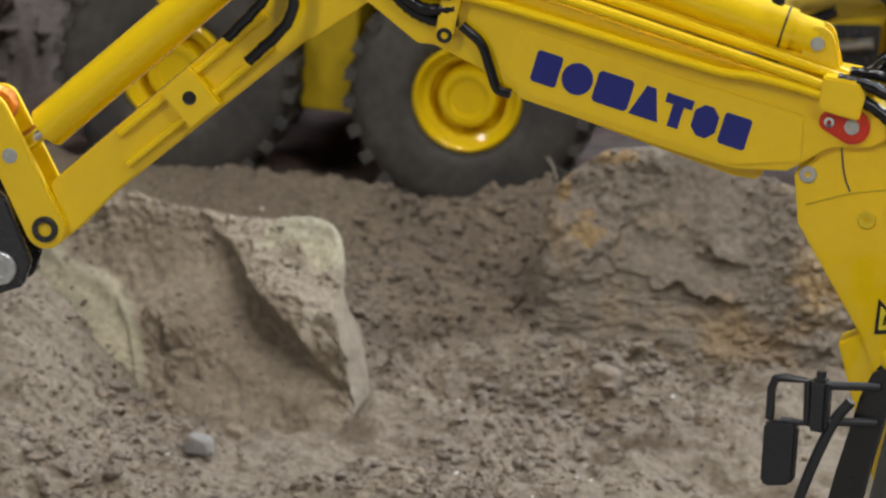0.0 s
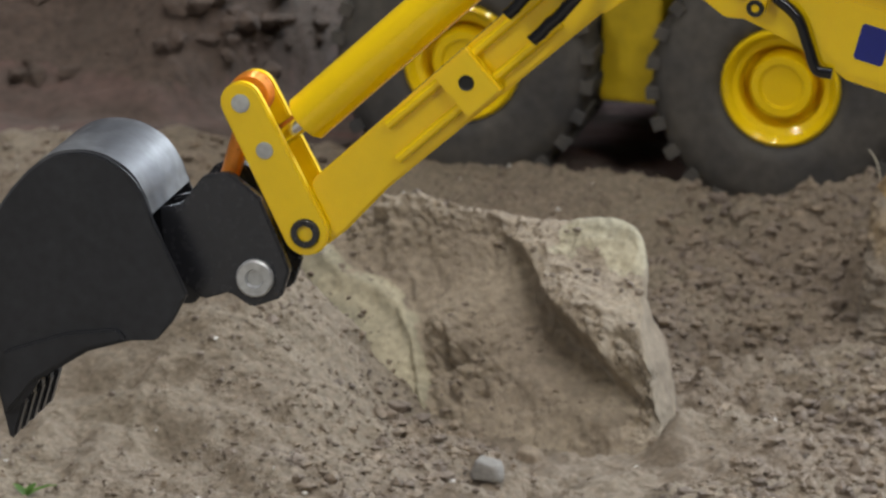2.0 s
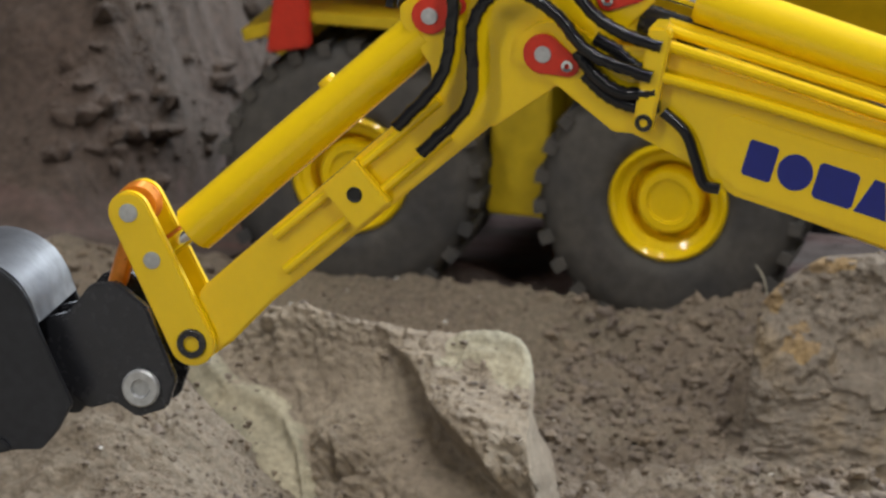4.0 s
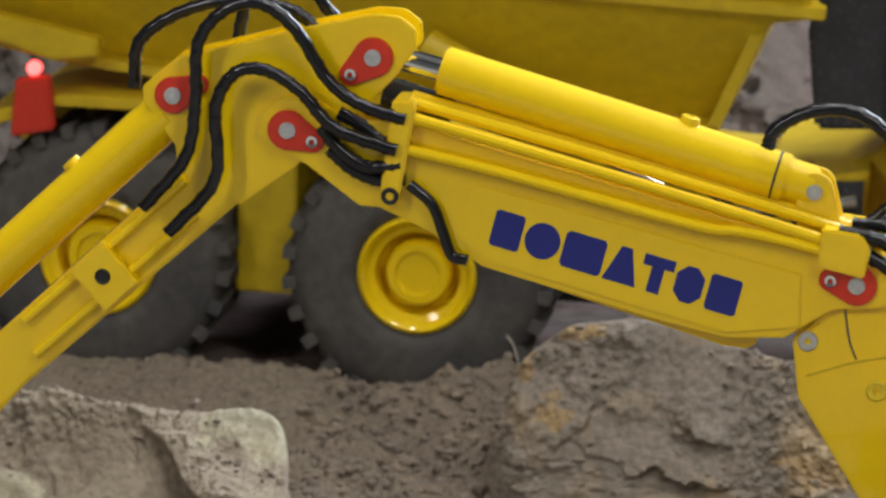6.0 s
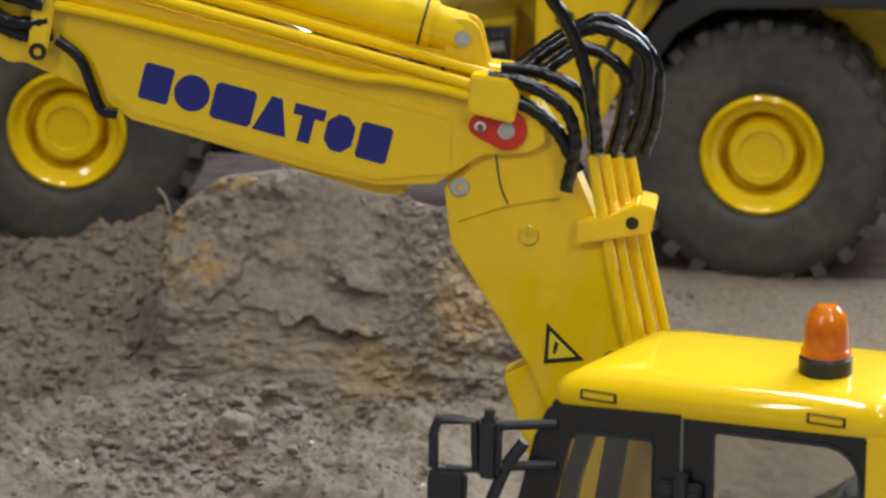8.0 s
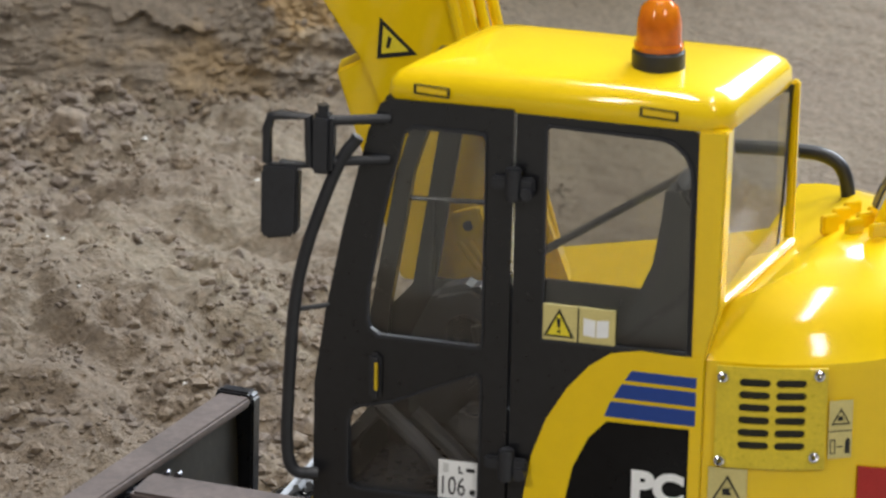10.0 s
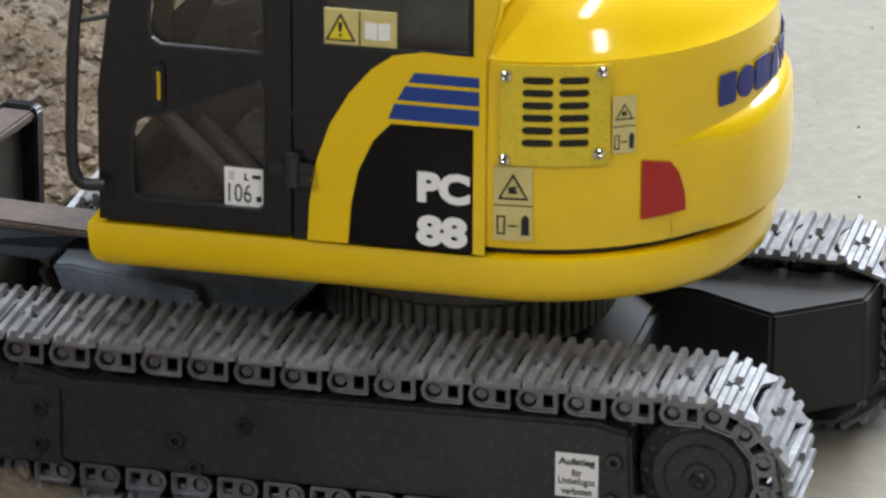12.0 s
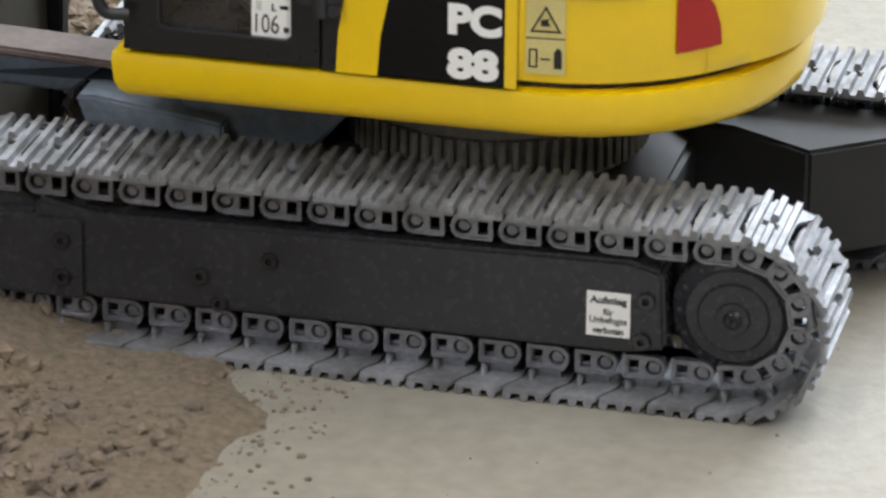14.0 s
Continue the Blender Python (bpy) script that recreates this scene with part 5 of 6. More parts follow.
wpart("screw", ring((-217.6, YB - 12.6, 251), (0, -1, 0), [(1.1, -0.4), (1.1, 0.4), (2.0, 0.6), (2.3, 0.2), (2.3, -0.4)], 16), INK, cl)
wpart("pipe_clamp", prism([(-108, 239), (-96, 236.5), (-94.5, 244), (-97, 248), (-107, 249)], YB - 13, YB + 9, 0.6), YELLOW, boom_ob)


def hose(pts, y, parent, r=1.65, ribs=0.15, dy=0.0):
    k = max(1, len(pts) - 1)
    line = [(x, y + dy * i / k, z) for i, (x, z) in enumerate(pts)]
    return wpart("hose", tube(line, r, 10, 12, ribs=ribs), HOSE, parent, "black spiral-wrapped hydraulic hose", smooth=50)


def turned(pts, deg, about=P_ARM):
    c, s = math.cos(radians(deg)), math.sin(radians(deg))
    return [(about.x + (x - about.x) * c - (z - about.y) * s, about.y + (x - about.x) * s + (z - about.y) * c) for x, z in pts]


hose([(-282, 244), (-271, 258), (-268.5, 273), (-268, 288), (-261, 297), (-252, 299), (-243, 293), (-234, 280), (-225, 274), (-214, 271)], YB - 12, boom_ob)
hose([(-275, 238), (-263, 253), (-263, 272), (-258, 281), (-250, 282), (-241, 277), (-232, 268), (-216, 263)], YB - 13, boom_ob)
hose([(-288, 272), (-287, 284), (-277, 292), (-264, 296), (-249, 295), (-240, 290), (-226, 279), (-214, 275)], YB + 5, boom_ob)
hose([(-262, 284), (-259, 298), (-252, 305), (-246, 304), (-237, 293), (-224, 281)], YB + 9, boom_ob)
hose([(-236, 268), (-231, 262), (-224, 258), (-215, 259)], YB - 11, boom_ob, 1.8)
hose([(-232, 271), (-226, 268), (-220, 264), (-213, 263)], YB - 8, boom_ob, 1.8)
hose([(-234, 262), (-228, 257), (-221, 254.5), (-214, 255)], YB - 10, boom_ob, 1.7)
hose([(-213, 254), (-207, 249), (-204, 242), (-201.5, 236), (-197.5, 235)], YB - 10.5, boom_ob, 1.5, 0)

# arm: along the line from the boom pin to the bucket pin (s) and across it (t)
ARM_DIR = Vector((-math.cos(radians(43.5)), -math.sin(radians(43.5))))
ARM_UP = Vector((-math.sin(radians(43.5)), math.cos(radians(43.5))))


def A(s, t):
    p = P_ARM + ARM_DIR * s + ARM_UP * t
    return (p.x, p.y)


def A3(s, y, t):
    p = A(s, t)
    return (p[0], YB + y, p[1])


head = [A(*p) for p in ((-42, -2), (-39, -6), (-30, -8), (-10, -9.5), (6, -8.5), (24, -6.5), (30, 10.5), (26, 16), (24.5, 30), (22, 33), (10, 32.5), (-20, 17), (-36, 8), (-41, 3))]
arm = bmesh.new()
for y0, y1 in ((-6.2, -4.2), (4.2, 6.2)):
    prism(head, YB + y0, YB + y1, 0.4, arm)
prism([A(*p) for p in ((-28, -5), (20, -5), (22, 12), (8, 28), (-18, 14), (-30, 5))], YB - 4.2, YB + 4.2, 0.3, arm)
prism([A(*p) for p in ((18, -6), (100, -5), (116, -6.5), (126, -6), (130, 0), (127, 6), (113, 9.5), (29, 10.5))], YB - 5.9, YB + 5.9, 0.8, arm)
arm_ob = wpart("stick_arm", arm, YELLOW, excavator, "yellow stick arm with welded ribs")
red_plate(A(-29, -0.5), A(-21.8, 0.1), YB - 6.2, arm_ob)
red_plate(A(17.3, 26), A(10.2, 23.6), YB - 6.2, arm_ob, 4.8, 2.6)
for t0, t1, s0, s1 in ((-2.0, 0.2, 34, 58), (6.5, 8.7, 30, 58), (-2.0, 0.2, 66, 92), (6.5, 8.7, 66, 88)):
    wpart("weld_rib", tube([A3(s0, -6.8, (t0 + t1) / 2), A3(s1, -6.8, (t0 + t1) / 2)], 1.35, 10, 2), YELLOW, arm_ob)
blk = wpart("arm_block", prism([A(*p) for p in ((57, -4.5), (69, -4.5), (69, 10), (57, 10))], YB - 10.2, YB - 6, 0.5), YELLOW, arm_ob)
bp = A(63, 3)
wpart("screw", ring((bp[0], YB - 10.2, bp[1]), (0, -1, 0), [(0.01, 0.2), (1.5, 0.2), (1.9, 0.5), (2.1, 0.2), (2.1, -0.5)], 18), INK, blk)
wpart("cylinder", rod(A3(22, 0, 23.6), A3(107, 0, 22.6), 6.6, 40, w=0.7), YELLOW, arm_ob, "glossy yellow hydraulic cylinder")
pp = A3(52, 0, 29.4)
wpart("cylinder_port", ring(pp, (ARM_UP.x, 0, ARM_UP.y), [(0.8, -2), (0.8, 1.8), (2.4, 1.6), (2.6, 0.8), (2.6, -2)], 18), YELLOW, arm_ob)
wpart("piston_rod", rod(A3(102, 0, 22.6), A3(118, 0, 23.5), 3.0, 20), CHROME, arm_ob)
for k in range(4):
    c = A3(113 + 0.4 * k, -3.6 + 2.4 * k, 37)
    wpart("coil_ring", ring(c, (0, 1, 0), [(3.2, -1.0), (5.4, -1.0), (5.9, 0), (5.4, 1.0), (3.2, 1.0)], 28), ORANGE_METAL, arm_ob, "orange ring")
for y0 in (-8.6, 5.6):
    dpts = []
    a0, a1 = Vector(A(114.5, 37)), Vector(A(124.5, 0))
    dv = (a1 - a0).normalized()
    ang = math.degrees(math.atan2(dv.y, dv.x))
    dpts = arc(a0.x, a0.y, 5.6, ang + 90, ang + 270, 12) + arc(a1.x, a1.y, 6.2, ang - 90, ang + 90, 12)
    lk = wpart("bucket_link", prism(dpts, YB + y0, YB + y0 + 3, 0.5), YELLOW, arm_ob, "yellow bucket link plate")
    for s, t, r, m_ in ((114.5, 37, 2.5, BARE), (118, 23.5, 2.3, BARE)):
        c = A(s, t)
        wpart("pin_head", rod((c[0], YB + y0 - 0.6, c[1]), (c[0], YB + y0 + 3.4, c[1]), r, 18, w=0.3), m_, lk)
    c = A(124.5, 0)
    wpart("pin_socket", ring((c[0], YB + y0, c[1]), (0, -1, 0), [(0.01, -0.6), (2.2, -0.6), (2.2, 1.0), (3.6, 1.2), (4.0, 0.6), (4.0, -0.8)], 24), BLACK, lk, "black pin socket")
wpart("push_rod", rod(A3(116, 0, 35), A3(133, 0, 24.5), 2.6, 16), ORANGE_METAL, arm_ob, "orange push rod")
wpart("push_rod", rod(A3(116, 4, 35), A3(133, 4, 24.5), 2.0, 16), ORANGE_METAL, arm_ob)
# quick coupler
cp = bmesh.new()
for y0, y1 in ((-8.0, -4.6), (4.6, 8.0)):
    prism([A(*p) for p in ((146, 27), (136, 29), (130, 25), (128, 15), (132, 3), (135, -5), (142, -9), (150, -6), (152, 1), (159, 4), (161, 17), (152, 30))], YB + y0, YB + y1, 0.6, cp)
prism([A(*p) for p in ((148, 24), (136, 22), (134, 8), (150, 4), (158, 8), (158, 18))], YB - 4.6, YB + 4.6, 0.4, cp)
cp_ob = wpart("quick_coupler", cp, BLACK, excavator, "black quick coupler with bare steel pin")
c = A(143.5, -0.5)
wpart("coupler_pin", ring((c[0], YB - 8, c[1]), (0, -1, 0), [(0.01, 0.6), (2.2, 0.6), (2.6, 1.8), (4.6, 1.9), (5.1, 1.4), (5.1, -0.6), (0.01, -0.6)], 28), BARE, cp_ob, "bare steel pin")
# bucket
side = [(151, 28), (148, 36), (147.5, 43), (151, 52), (160, 58.5), (173, 59), (187, 55), (199, 46), (209, 33), (219, 14), (210, 14.5), (205, 16), (189, 13.5), (178, 8.5), (172, 4), (165, 5), (157, 8)]


def curved(pts, n=5):
    return [(p.x, p.y) for p in smooth_line([(x, z, 0) for x, z in pts], n)]


side = curved(side[:10]) + side[10:]
bk = bmesh.new()
prism([A(*p) for p in side], YB - 19.5, YB - 17.5, 0.4, bk)
shell_o = [(150, 30), (147.4, 37), (147, 44), (150.8, 52.6), (160, 59.2), (173.2, 59.7), (187.5, 55.6), (199.6, 46.4), (209.6, 33.2), (217, 18)]
shell_i = [(215, 17), (207.8, 32.2), (198.2, 45), (186.8, 53.6), (173, 57.7), (160.6, 57.2), (152.4, 51.4), (149, 43.6), (149.4, 37.2), (152, 31)]
bucket = wpart("bucket", bk, BUCKET, excavator, "dark steel digging bucket with worn back")
wpart("bucket_cheek", prism([A(*p) for p in side], YB + 17.5, YB + 19.5, 0.4), BUCKET, bucket)
wpart("bucket_shell", prism([A(*p) for p in curved(shell_o) + curved(shell_i)], YB - 18, YB + 18, 0), WORN, bucket, "worn bare steel bucket back")
wpart("side_cutter", prism([A(*p) for p in ((219, 15), (205, 17), (189, 14.5), (178, 9.5), (178, 13), (190, 21), (207, 28))], YB - 21.1, YB - 19.1, 0.5), BUCKET, bucket)
for k in range(5):
    yy = -17.6 + 7.7 * k
    wpart("bucket_tooth", prism([A(*p) for p in ((208, 26), (213, 28), (223.5, 9), (222, 8.5), (213, 14))], YB + yy, YB + yy + 4.2, 0.6), BUCKET, bucket)
# lower boom, its pipes and sticker
low = [(-107, 240), (-90, 240), (-84, 229), (-80, 222), (-58, 172), (-36, 112), (-66, 112), (-92, 172), (-112, 203), (-114, 218), (-108, 223)]
lb_ob = wpart("lower_boom", prism(low, YB - 6.2, YB + 6.2, 0.6), YELLOW, excavator, "yellow lower boom with warning triangle")
wpart("ram_guard", prism([(-98, 168), (-90, 172), (-72, 140), (-66, 112), (-80, 112)], YB - 5, YB + 5, 0.6), YELLOW, lb_ob, "yellow boom ram guard")
wpart("ram_rod", rod((-104, YB, 204), (-96, YB, 180), 2.4, 14), CHROME, lb_ob)
for (x, z), r, m_ in (((-110, 218), 2.6, BARE), ((-92, 206), 2.7, BRASS)):
    wpart("pin_head", ring((x, YB - 6.2, z), (0, -1, 0), [(0.9, -0.3), (0.9, 0.6), (r - 0.4, 0.8), (r, 0.4), (r, -0.4)], 20), m_, lb_ob)
for i, (y_p, dx) in enumerate(((-6.6, 0), (-4.2, 3.2), (-1.0, 6.3), (2.4, 9.4))):
    wpart("hard_pipe", tube([(-76.5 + dx, YB + y_p, 228 - 1.2 * dx / 4), (-66.5 + dx, YB + y_p, 180), (-50 + dx, YB + y_p, 122)], 1.6, 10, 5), YELLOW, lb_ob)
wpart("pipe_clamp", prism([(-80, 204.5), (-60.5, 208.5), (-59.5, 215), (-64, 216), (-72, 212), (-80, 211)], YB - 9.6, YB + 6, 0.5), YELLOW, lb_ob)
# black ring stands in for a dark bolt hole at the clamp's end
wpart("screw", ring((-65.5, YB - 9.6, 211.0), (0, -1, 0), [(0.01, 0.1), (1.2, 0.1), (1.5, 0.4), (1.7, 0.1), (1.7, -0.4)], 16), INK, lb_ob)
tl = flat([(-5, -5), (5.4, -3.6), (-4.4, 6.0)], 0, lambda x, y, z: (-82.5 + x, YB - 6.3 - z, 177 + y))
tri = wpart("warning_triangle", tl, INK, lb_ob, "black and yellow warning triangle")
wpart("triangle_field", flat([(-3.9, -3.6), (3.2, -2.7), (-3.5, 3.8)], 0.14, lambda x, y, z: (-82.5 + x, YB - 6.3 - z, 177 + y)), SIGN_YELLOW, tri)
wpart("triangle_mark", flat([(-2.7, -2.0), (-1.9, -2.0), (-1.2, 0.6), (-2.2, 1.2)], 0.28, lambda x, y, z: (-82.5 + x, YB - 6.3 - z, 177 + y)), INK, tri)
for seam in ([(-101, YB - 6.3, 228), (-99.5, YB - 6.3, 219), (-97.5, YB - 6.3, 214)], [(-110, YB - 6.25, 209), (-97, YB - 6.25, 213.5), (-84, YB - 6.25, 216)]):
    wpart("weld_seam", tube(seam, 0.28, 6, 4), BRONZE if seam[0][2] > 220 else YELLOW_DULL, lb_ob)
# hoses over the boom joint
for pts, y in (([(-122, 268), (-120, 273), (-111, 278), (-99, 278), (-88, 269), (-80, 255), (-76, 238), (-75, 229)], YB - 8),
               ([(-95, 246), (-88, 252.6), (-76, 258.5), (-64, 252), (-64, 238), (-68, 226)], YB + 4),
               ([(-95, 244), (-89, 248), (-79, 254), (-69, 248), (-69, 238), (-72, 226)], YB),
               ([(-96, 247), (-86, 255), (-74, 260), (-62, 250), (-61, 236), (-64, 225)], YB + 8),
               ([(-103, 248), (-92, 246), (-83, 240), (-80.5, 231), (-82.5, 219)], YB - 10),
               ([(-103, 245), (-92, 240), (-85, 234), (-79.5, 224)], YB - 9),
               ([(-100, 249), (-89, 248), (-79, 242), (-75.5, 228)], YB - 5)):
    hose(pts, y, boom_ob, 1.75, 0.16)

# ---------------------------------------------------------------- the dump truck
YT = 2050.0
truck = tagged(new("dump_truck"), "yellow articulated model dump truck parked on the dirt road", "dump truck")
truck.matrix_world = Matrix.Translation((0, 0, 0.003))


def lug_mesh(r, w, sgn):
    k = box(-r * 0.046, r * 0.046, min(0, sgn * w * 0.50), max(0, sgn * w * 0.50), r * 0.90, r, 0)
    for v in k.verts:
        if v.co.z < r * 0.95 and abs(v.co.y) > 1:
            v.co.z = r * 0.90
    k.transform(Matrix.Scale(0.001, 4))
    me = bpy.data.meshes.new("tread_lug")
    k.to_mesh(me)
    k.free()
    me.materials.append(RUBBER)
    return me


LUGS = {sgn: lug_mesh(54.5, 52, sgn) for sgn in (-1, 1)}


def tyre_bm(x, z, y, r, w):
    b = ring((x, y, z), (0, 1, 0), [(r * 0.425, -w * 0.42), (r * 0.47, -w * 0.485), (r * 0.56, -w * 0.51), (r * 0.60, -w * 0.505), (r * 0.78, -w * 0.52), (r * 0.91, -w * 0.47), (r * 0.962, -w * 0.39), (r * 0.962, w * 0.39), (r * 0.92, w * 0.46), (r * 0.56, w * 0.5), (r * 0.44, w * 0.42)], 72)
    return b


def wheel(x, z, y, r, w, face):
    t = part("wheel", tyre_bm(x, z, y, r, w), RUBBER, truck, "dusty black lugged tyre on a yellow rim", smooth=40)
    for i in range(26):
        for sgn in (-1, 1):
            lug = new("tread_lug", LUGS[sgn])
            lug.parent = t
            lug.matrix_basis = Matrix.Translation((x / 1000, y / 1000, z / 1000)) @ Matrix.Rotation(2 * math.pi * (i + (0.5 if sgn > 0 else 0)) / 26, 4, "Y")
    d = face
    rim_p = [(r * 0.45, w * 0.40), (r * 0.44, w * 0.475), (r * 0.415, w * 0.50), (r * 0.395, w * 0.485), (r * 0.365, w * 0.43), (r * 0.315, w * 0.41), (r * 0.30, w * 0.26), (r * 0.252, w * 0.24), (r * 0.242, w * 0.40), (r * 0.225, w * 0.43), (r * 0.165, w * 0.43), (r * 0.155, w * 0.405), (0.01, w * 0.405), (0.01, -w * 0.1), (r * 0.45, -w * 0.1)]
    part("rim", ring((x, y, z), (0, d, 0), rim_p, 56), YELLOW, t, "yellow dished rim")


for wx in (-323, -453):
    wheel(wx, 56, YT + 28, 54.5, 52, -1)
    wheel(wx, 56, YT + 172, 54.5, 52, 1)
wheel(-47, 56, YT + 28, 55.0, 52, -1)
wheel(-47, 56, YT + 172, 55.0, 52, 1)
bed = bmesh.new()
bed_side = [(-512, 186), (-500, 143), (-470, 137), (-378, 127), (-300, 119), (-206, 121), (-186, 168), (-168, 171), (-168, 176), (-190, 212), (-505, 236)]
for y0, y1, out in ((YT + 4, YT + 8, -1), (YT + 192, YT + 196, 1)):
    lean = prism(bed_side, y0, y1, 0.8)
    for v in lean.verts:
        v.co.y += out * ((v.co.z - 170) * 0.55)
    join(bed, lean)
prism([(-500, 143), (-470, 137), (-378, 127), (-300, 119), (-206, 121), (-206, 125), (-300, 123), (-378, 131), (-470, 141), (-500, 147)], YT + 8, YT + 192, 0, bed)
prism([(-206, 121), (-186, 168), (-168, 171), (-168, 176), (-189, 174), (-210, 124)], YT + 8, YT + 192, 0, bed)
bed.transform(Matrix.Translation((0, 0, -3)))
bed_ob = part("dump_body", bed, YELLOW_DULL, truck, "yellow dump body in a duller, shaded tone")
part("body_lip", prism([(-300, 173), (-164, 168.5), (-164, 174), (-300, 180)], YT - 2, YT + 6, 0.8), YELLOW_DULL, bed_ob)
part("tail_lip", prism([(-515, 150), (-470, 136.5), (-452, 139), (-452, 146), (-512, 158)], YT - 4, YT + 6, 1.0), YELLOW_DULL, bed_ob)
part("hoist_cylinder", rod((-322, YT + 2, 150), (-246, YT + 2, 110), 7.5, 28, w=0.8), YELLOW_DULL, truck, "yellow hoist cylinder")
part("hoist_rod", rod((-250, YT + 2, 112), (-226, YT + 2, 98), 4.0, 20), CHROME, truck)
ch = bmesh.new()
prism([(-505, 100), (-490, 112), (-380, 104), (-250, 96), (-190, 92), (-190, 66), (-250, 60), (-380, 64), (-440, 72), (-500, 90)], YT + 62, YT + 138, 1.0, ch)
part("chassis", ch, YELLOW_DULL, truck, "yellow rear chassis")
part("mud_guard", prism([(-500, 112), (-470, 122), (-392, 122), (-375, 110), (-378, 106), (-394, 117), (-470, 117), (-498, 107)], YT + 2, YT + 60, 0.6), YELLOW_DULL, truck)
part("axle_carrier", prism([(-400, 40), (-376, 40), (-376, 110), (-400, 110)], YT + 24, YT + 60, 1.0), YELLOW_DULL, truck)
# black plate added as the shade under the truck between its wheels
part("bogie_shade_plate", prism([(-450, 30), (-250, 30), (-250, 60), (-450, 60)], YT + 80, YT + 90), BLACK, truck)
tl_ob = part("tail_light", prism([(-488, 104), (-470, 108), (-472, 130), (-486, 128)], YT - 2, YT + 4, 1.0), RED, truck, "red tail light")
lit = bpy.data.materials.new("lit_lamp")
lit.use_nodes = True
lit.node_tree.nodes["Principled BSDF"].inputs["Emission Color"].default_value = (1.0, 0.03, 0.03, 1)
lit.node_tree.nodes["Principled BSDF"].inputs["Emission Strength"].default_value = 3.0
part("lamp", rod((-478, YT - 4, 133), (-478, YT, 133), 3.0, 16, w=0.6), lit, tl_ob, "glowing red lamp")
# front unit: frame, cab, bonnet
fx = bmesh.new()
prism([(-190, 63), (-190, 97), (-160, 100), (-145, 108), (-136, 120), (60, 120), (60, 60), (-20, 60), (-112, 70), (-122, 61), (-138, 54), (-162, 57)], YT + 46, YT + 154, 1.2, fx)
part("front_frame", fx, YELLOW_DULL, truck, "yellow front frame")
part("side_panel", prism([(-137, 55), (-123, 57), (-112, 64), (-103, 82), (-96, 104), (-84, 122), (-84, 128), (-137, 122)], YT + 2, YT + 50, 1.0), YELLOW, truck, "yellow side panel below the cab")
part("panel_lamp", box(-129, -122, YT - 0.5, YT + 3, 106.5, 111.5, 0.8), DARK_STEEL, truck)
part("hitch_block", prism([(-188, 62), (-165, 58), (-150, 60), (-146, 104), (-186, 96)], YT + 26, YT + 60, 1.0), YELLOW_DULL, truck)
part("hitch_pipe", rod((-206, YT + 20, 84), (-150, YT + 20, 93), 3.0, 16), CHROME, truck)
part("hitch_hose", tube([(-215, YT + 18, 110), (-204, YT + 14, 92), (-190, YT + 16, 84), (-176, YT + 22, 92)], 2.6, 10, 8), HOSE, truck)
part("hitch_hose", tube([(-214, YT + 30, 118), (-200, YT + 24, 100), (-184, YT + 24, 98), (-168, YT + 28, 104)], 2.6, 10, 8), HOSE, truck)
# thin black plate on the block stands in for the dark of a hollow
part("hitch_dark_plate", prism([(-176, 72), (-148, 72), (-148, 100), (-176, 98)], YT + 24.5, YT + 26.2), BLACK, truck)
cabt = bmesh.new()
prism([(-168, 121), (-105, 124), (-103, 200), (-164, 206), (-172, 160)], YT + 18, YT + 100, 2.0, cabt)
cab_ob = part("truck_cab", cabt, BLACK, truck, "dark truck cab")
part("cab_window", prism([(-141, 127), (-109, 129), (-107, 196), (-140, 200)], YT + 14.5, YT + 18.6, 0.8), mat("dark_pane", (0.018, 0.028, 0.042), 0.16, vary=0.2, scale=20), cab_ob, "dark blue-grey cab window")
part("window_panel", prism([(-137, 136), (-113, 137), (-112, 166), (-136, 166)], YT + 13.2, YT + 14.6, 0.4), mat("window_blind", (0.045, 0.060, 0.080), 0.6, vary=0.2, scale=150), cab_ob)
part("cab_grip", box(-126, -120, YT + 12, YT + 15, 123.5, 129, 0.8), WHITE, cab_ob)
part("bonnet", prism([(-104, 124), (70, 124), (70, 196), (-104, 206)], YT + 24, YT + 150, 3.0), YELLOW, truck, "yellow bonnet")
for zz in (140, 158, 176):
    part("bonnet_line", box(-90, 68, YT + 23.2, YT + 24.5, zz, zz + 1.0, 0), YELLOW_DULL, truck)
part("deck", prism([(-84, 121), (70, 123), (70, 128), (-80, 128)], YT - 4, YT + 50, 0.8), YELLOW_DULL, truck)
fend = prism([(-101, 80), (-97, 98), (-87, 114), (-73, 125), (-58, 127), (66, 127), (66, 118), (-23, 118), (-66, 116), (-81, 106), (-90, 93), (-94, 79)], YT - 6, YT + 50, 1.2)
part("fender", fend, BLACK_PLASTIC, truck, "black front fender")
part("step_plate", box(-96, -80, YT - 5, YT + 4, 120, 126, 0.6), BLACK, truck)
for pts in ([(-112, YT - 6, 66), (-112, YT - 6, 91), (-82, YT - 6, 153), (-78, YT - 6, 160), (70, YT - 6, 162)], [(-63, YT - 6, 128), (-63, YT - 6, 161)], [(-25, YT - 6, 128), (-25, YT - 6, 161)], [(-83, YT - 6, 152), (-23, YT - 6, 151), (70, YT - 6, 152)], [(20, YT - 6, 128), (20, YT - 6, 161)]):
    part("handrail", tube(pts, 1.2, 8, 2, straight=True), DARK_STEEL, truck, "thin grey handrail")

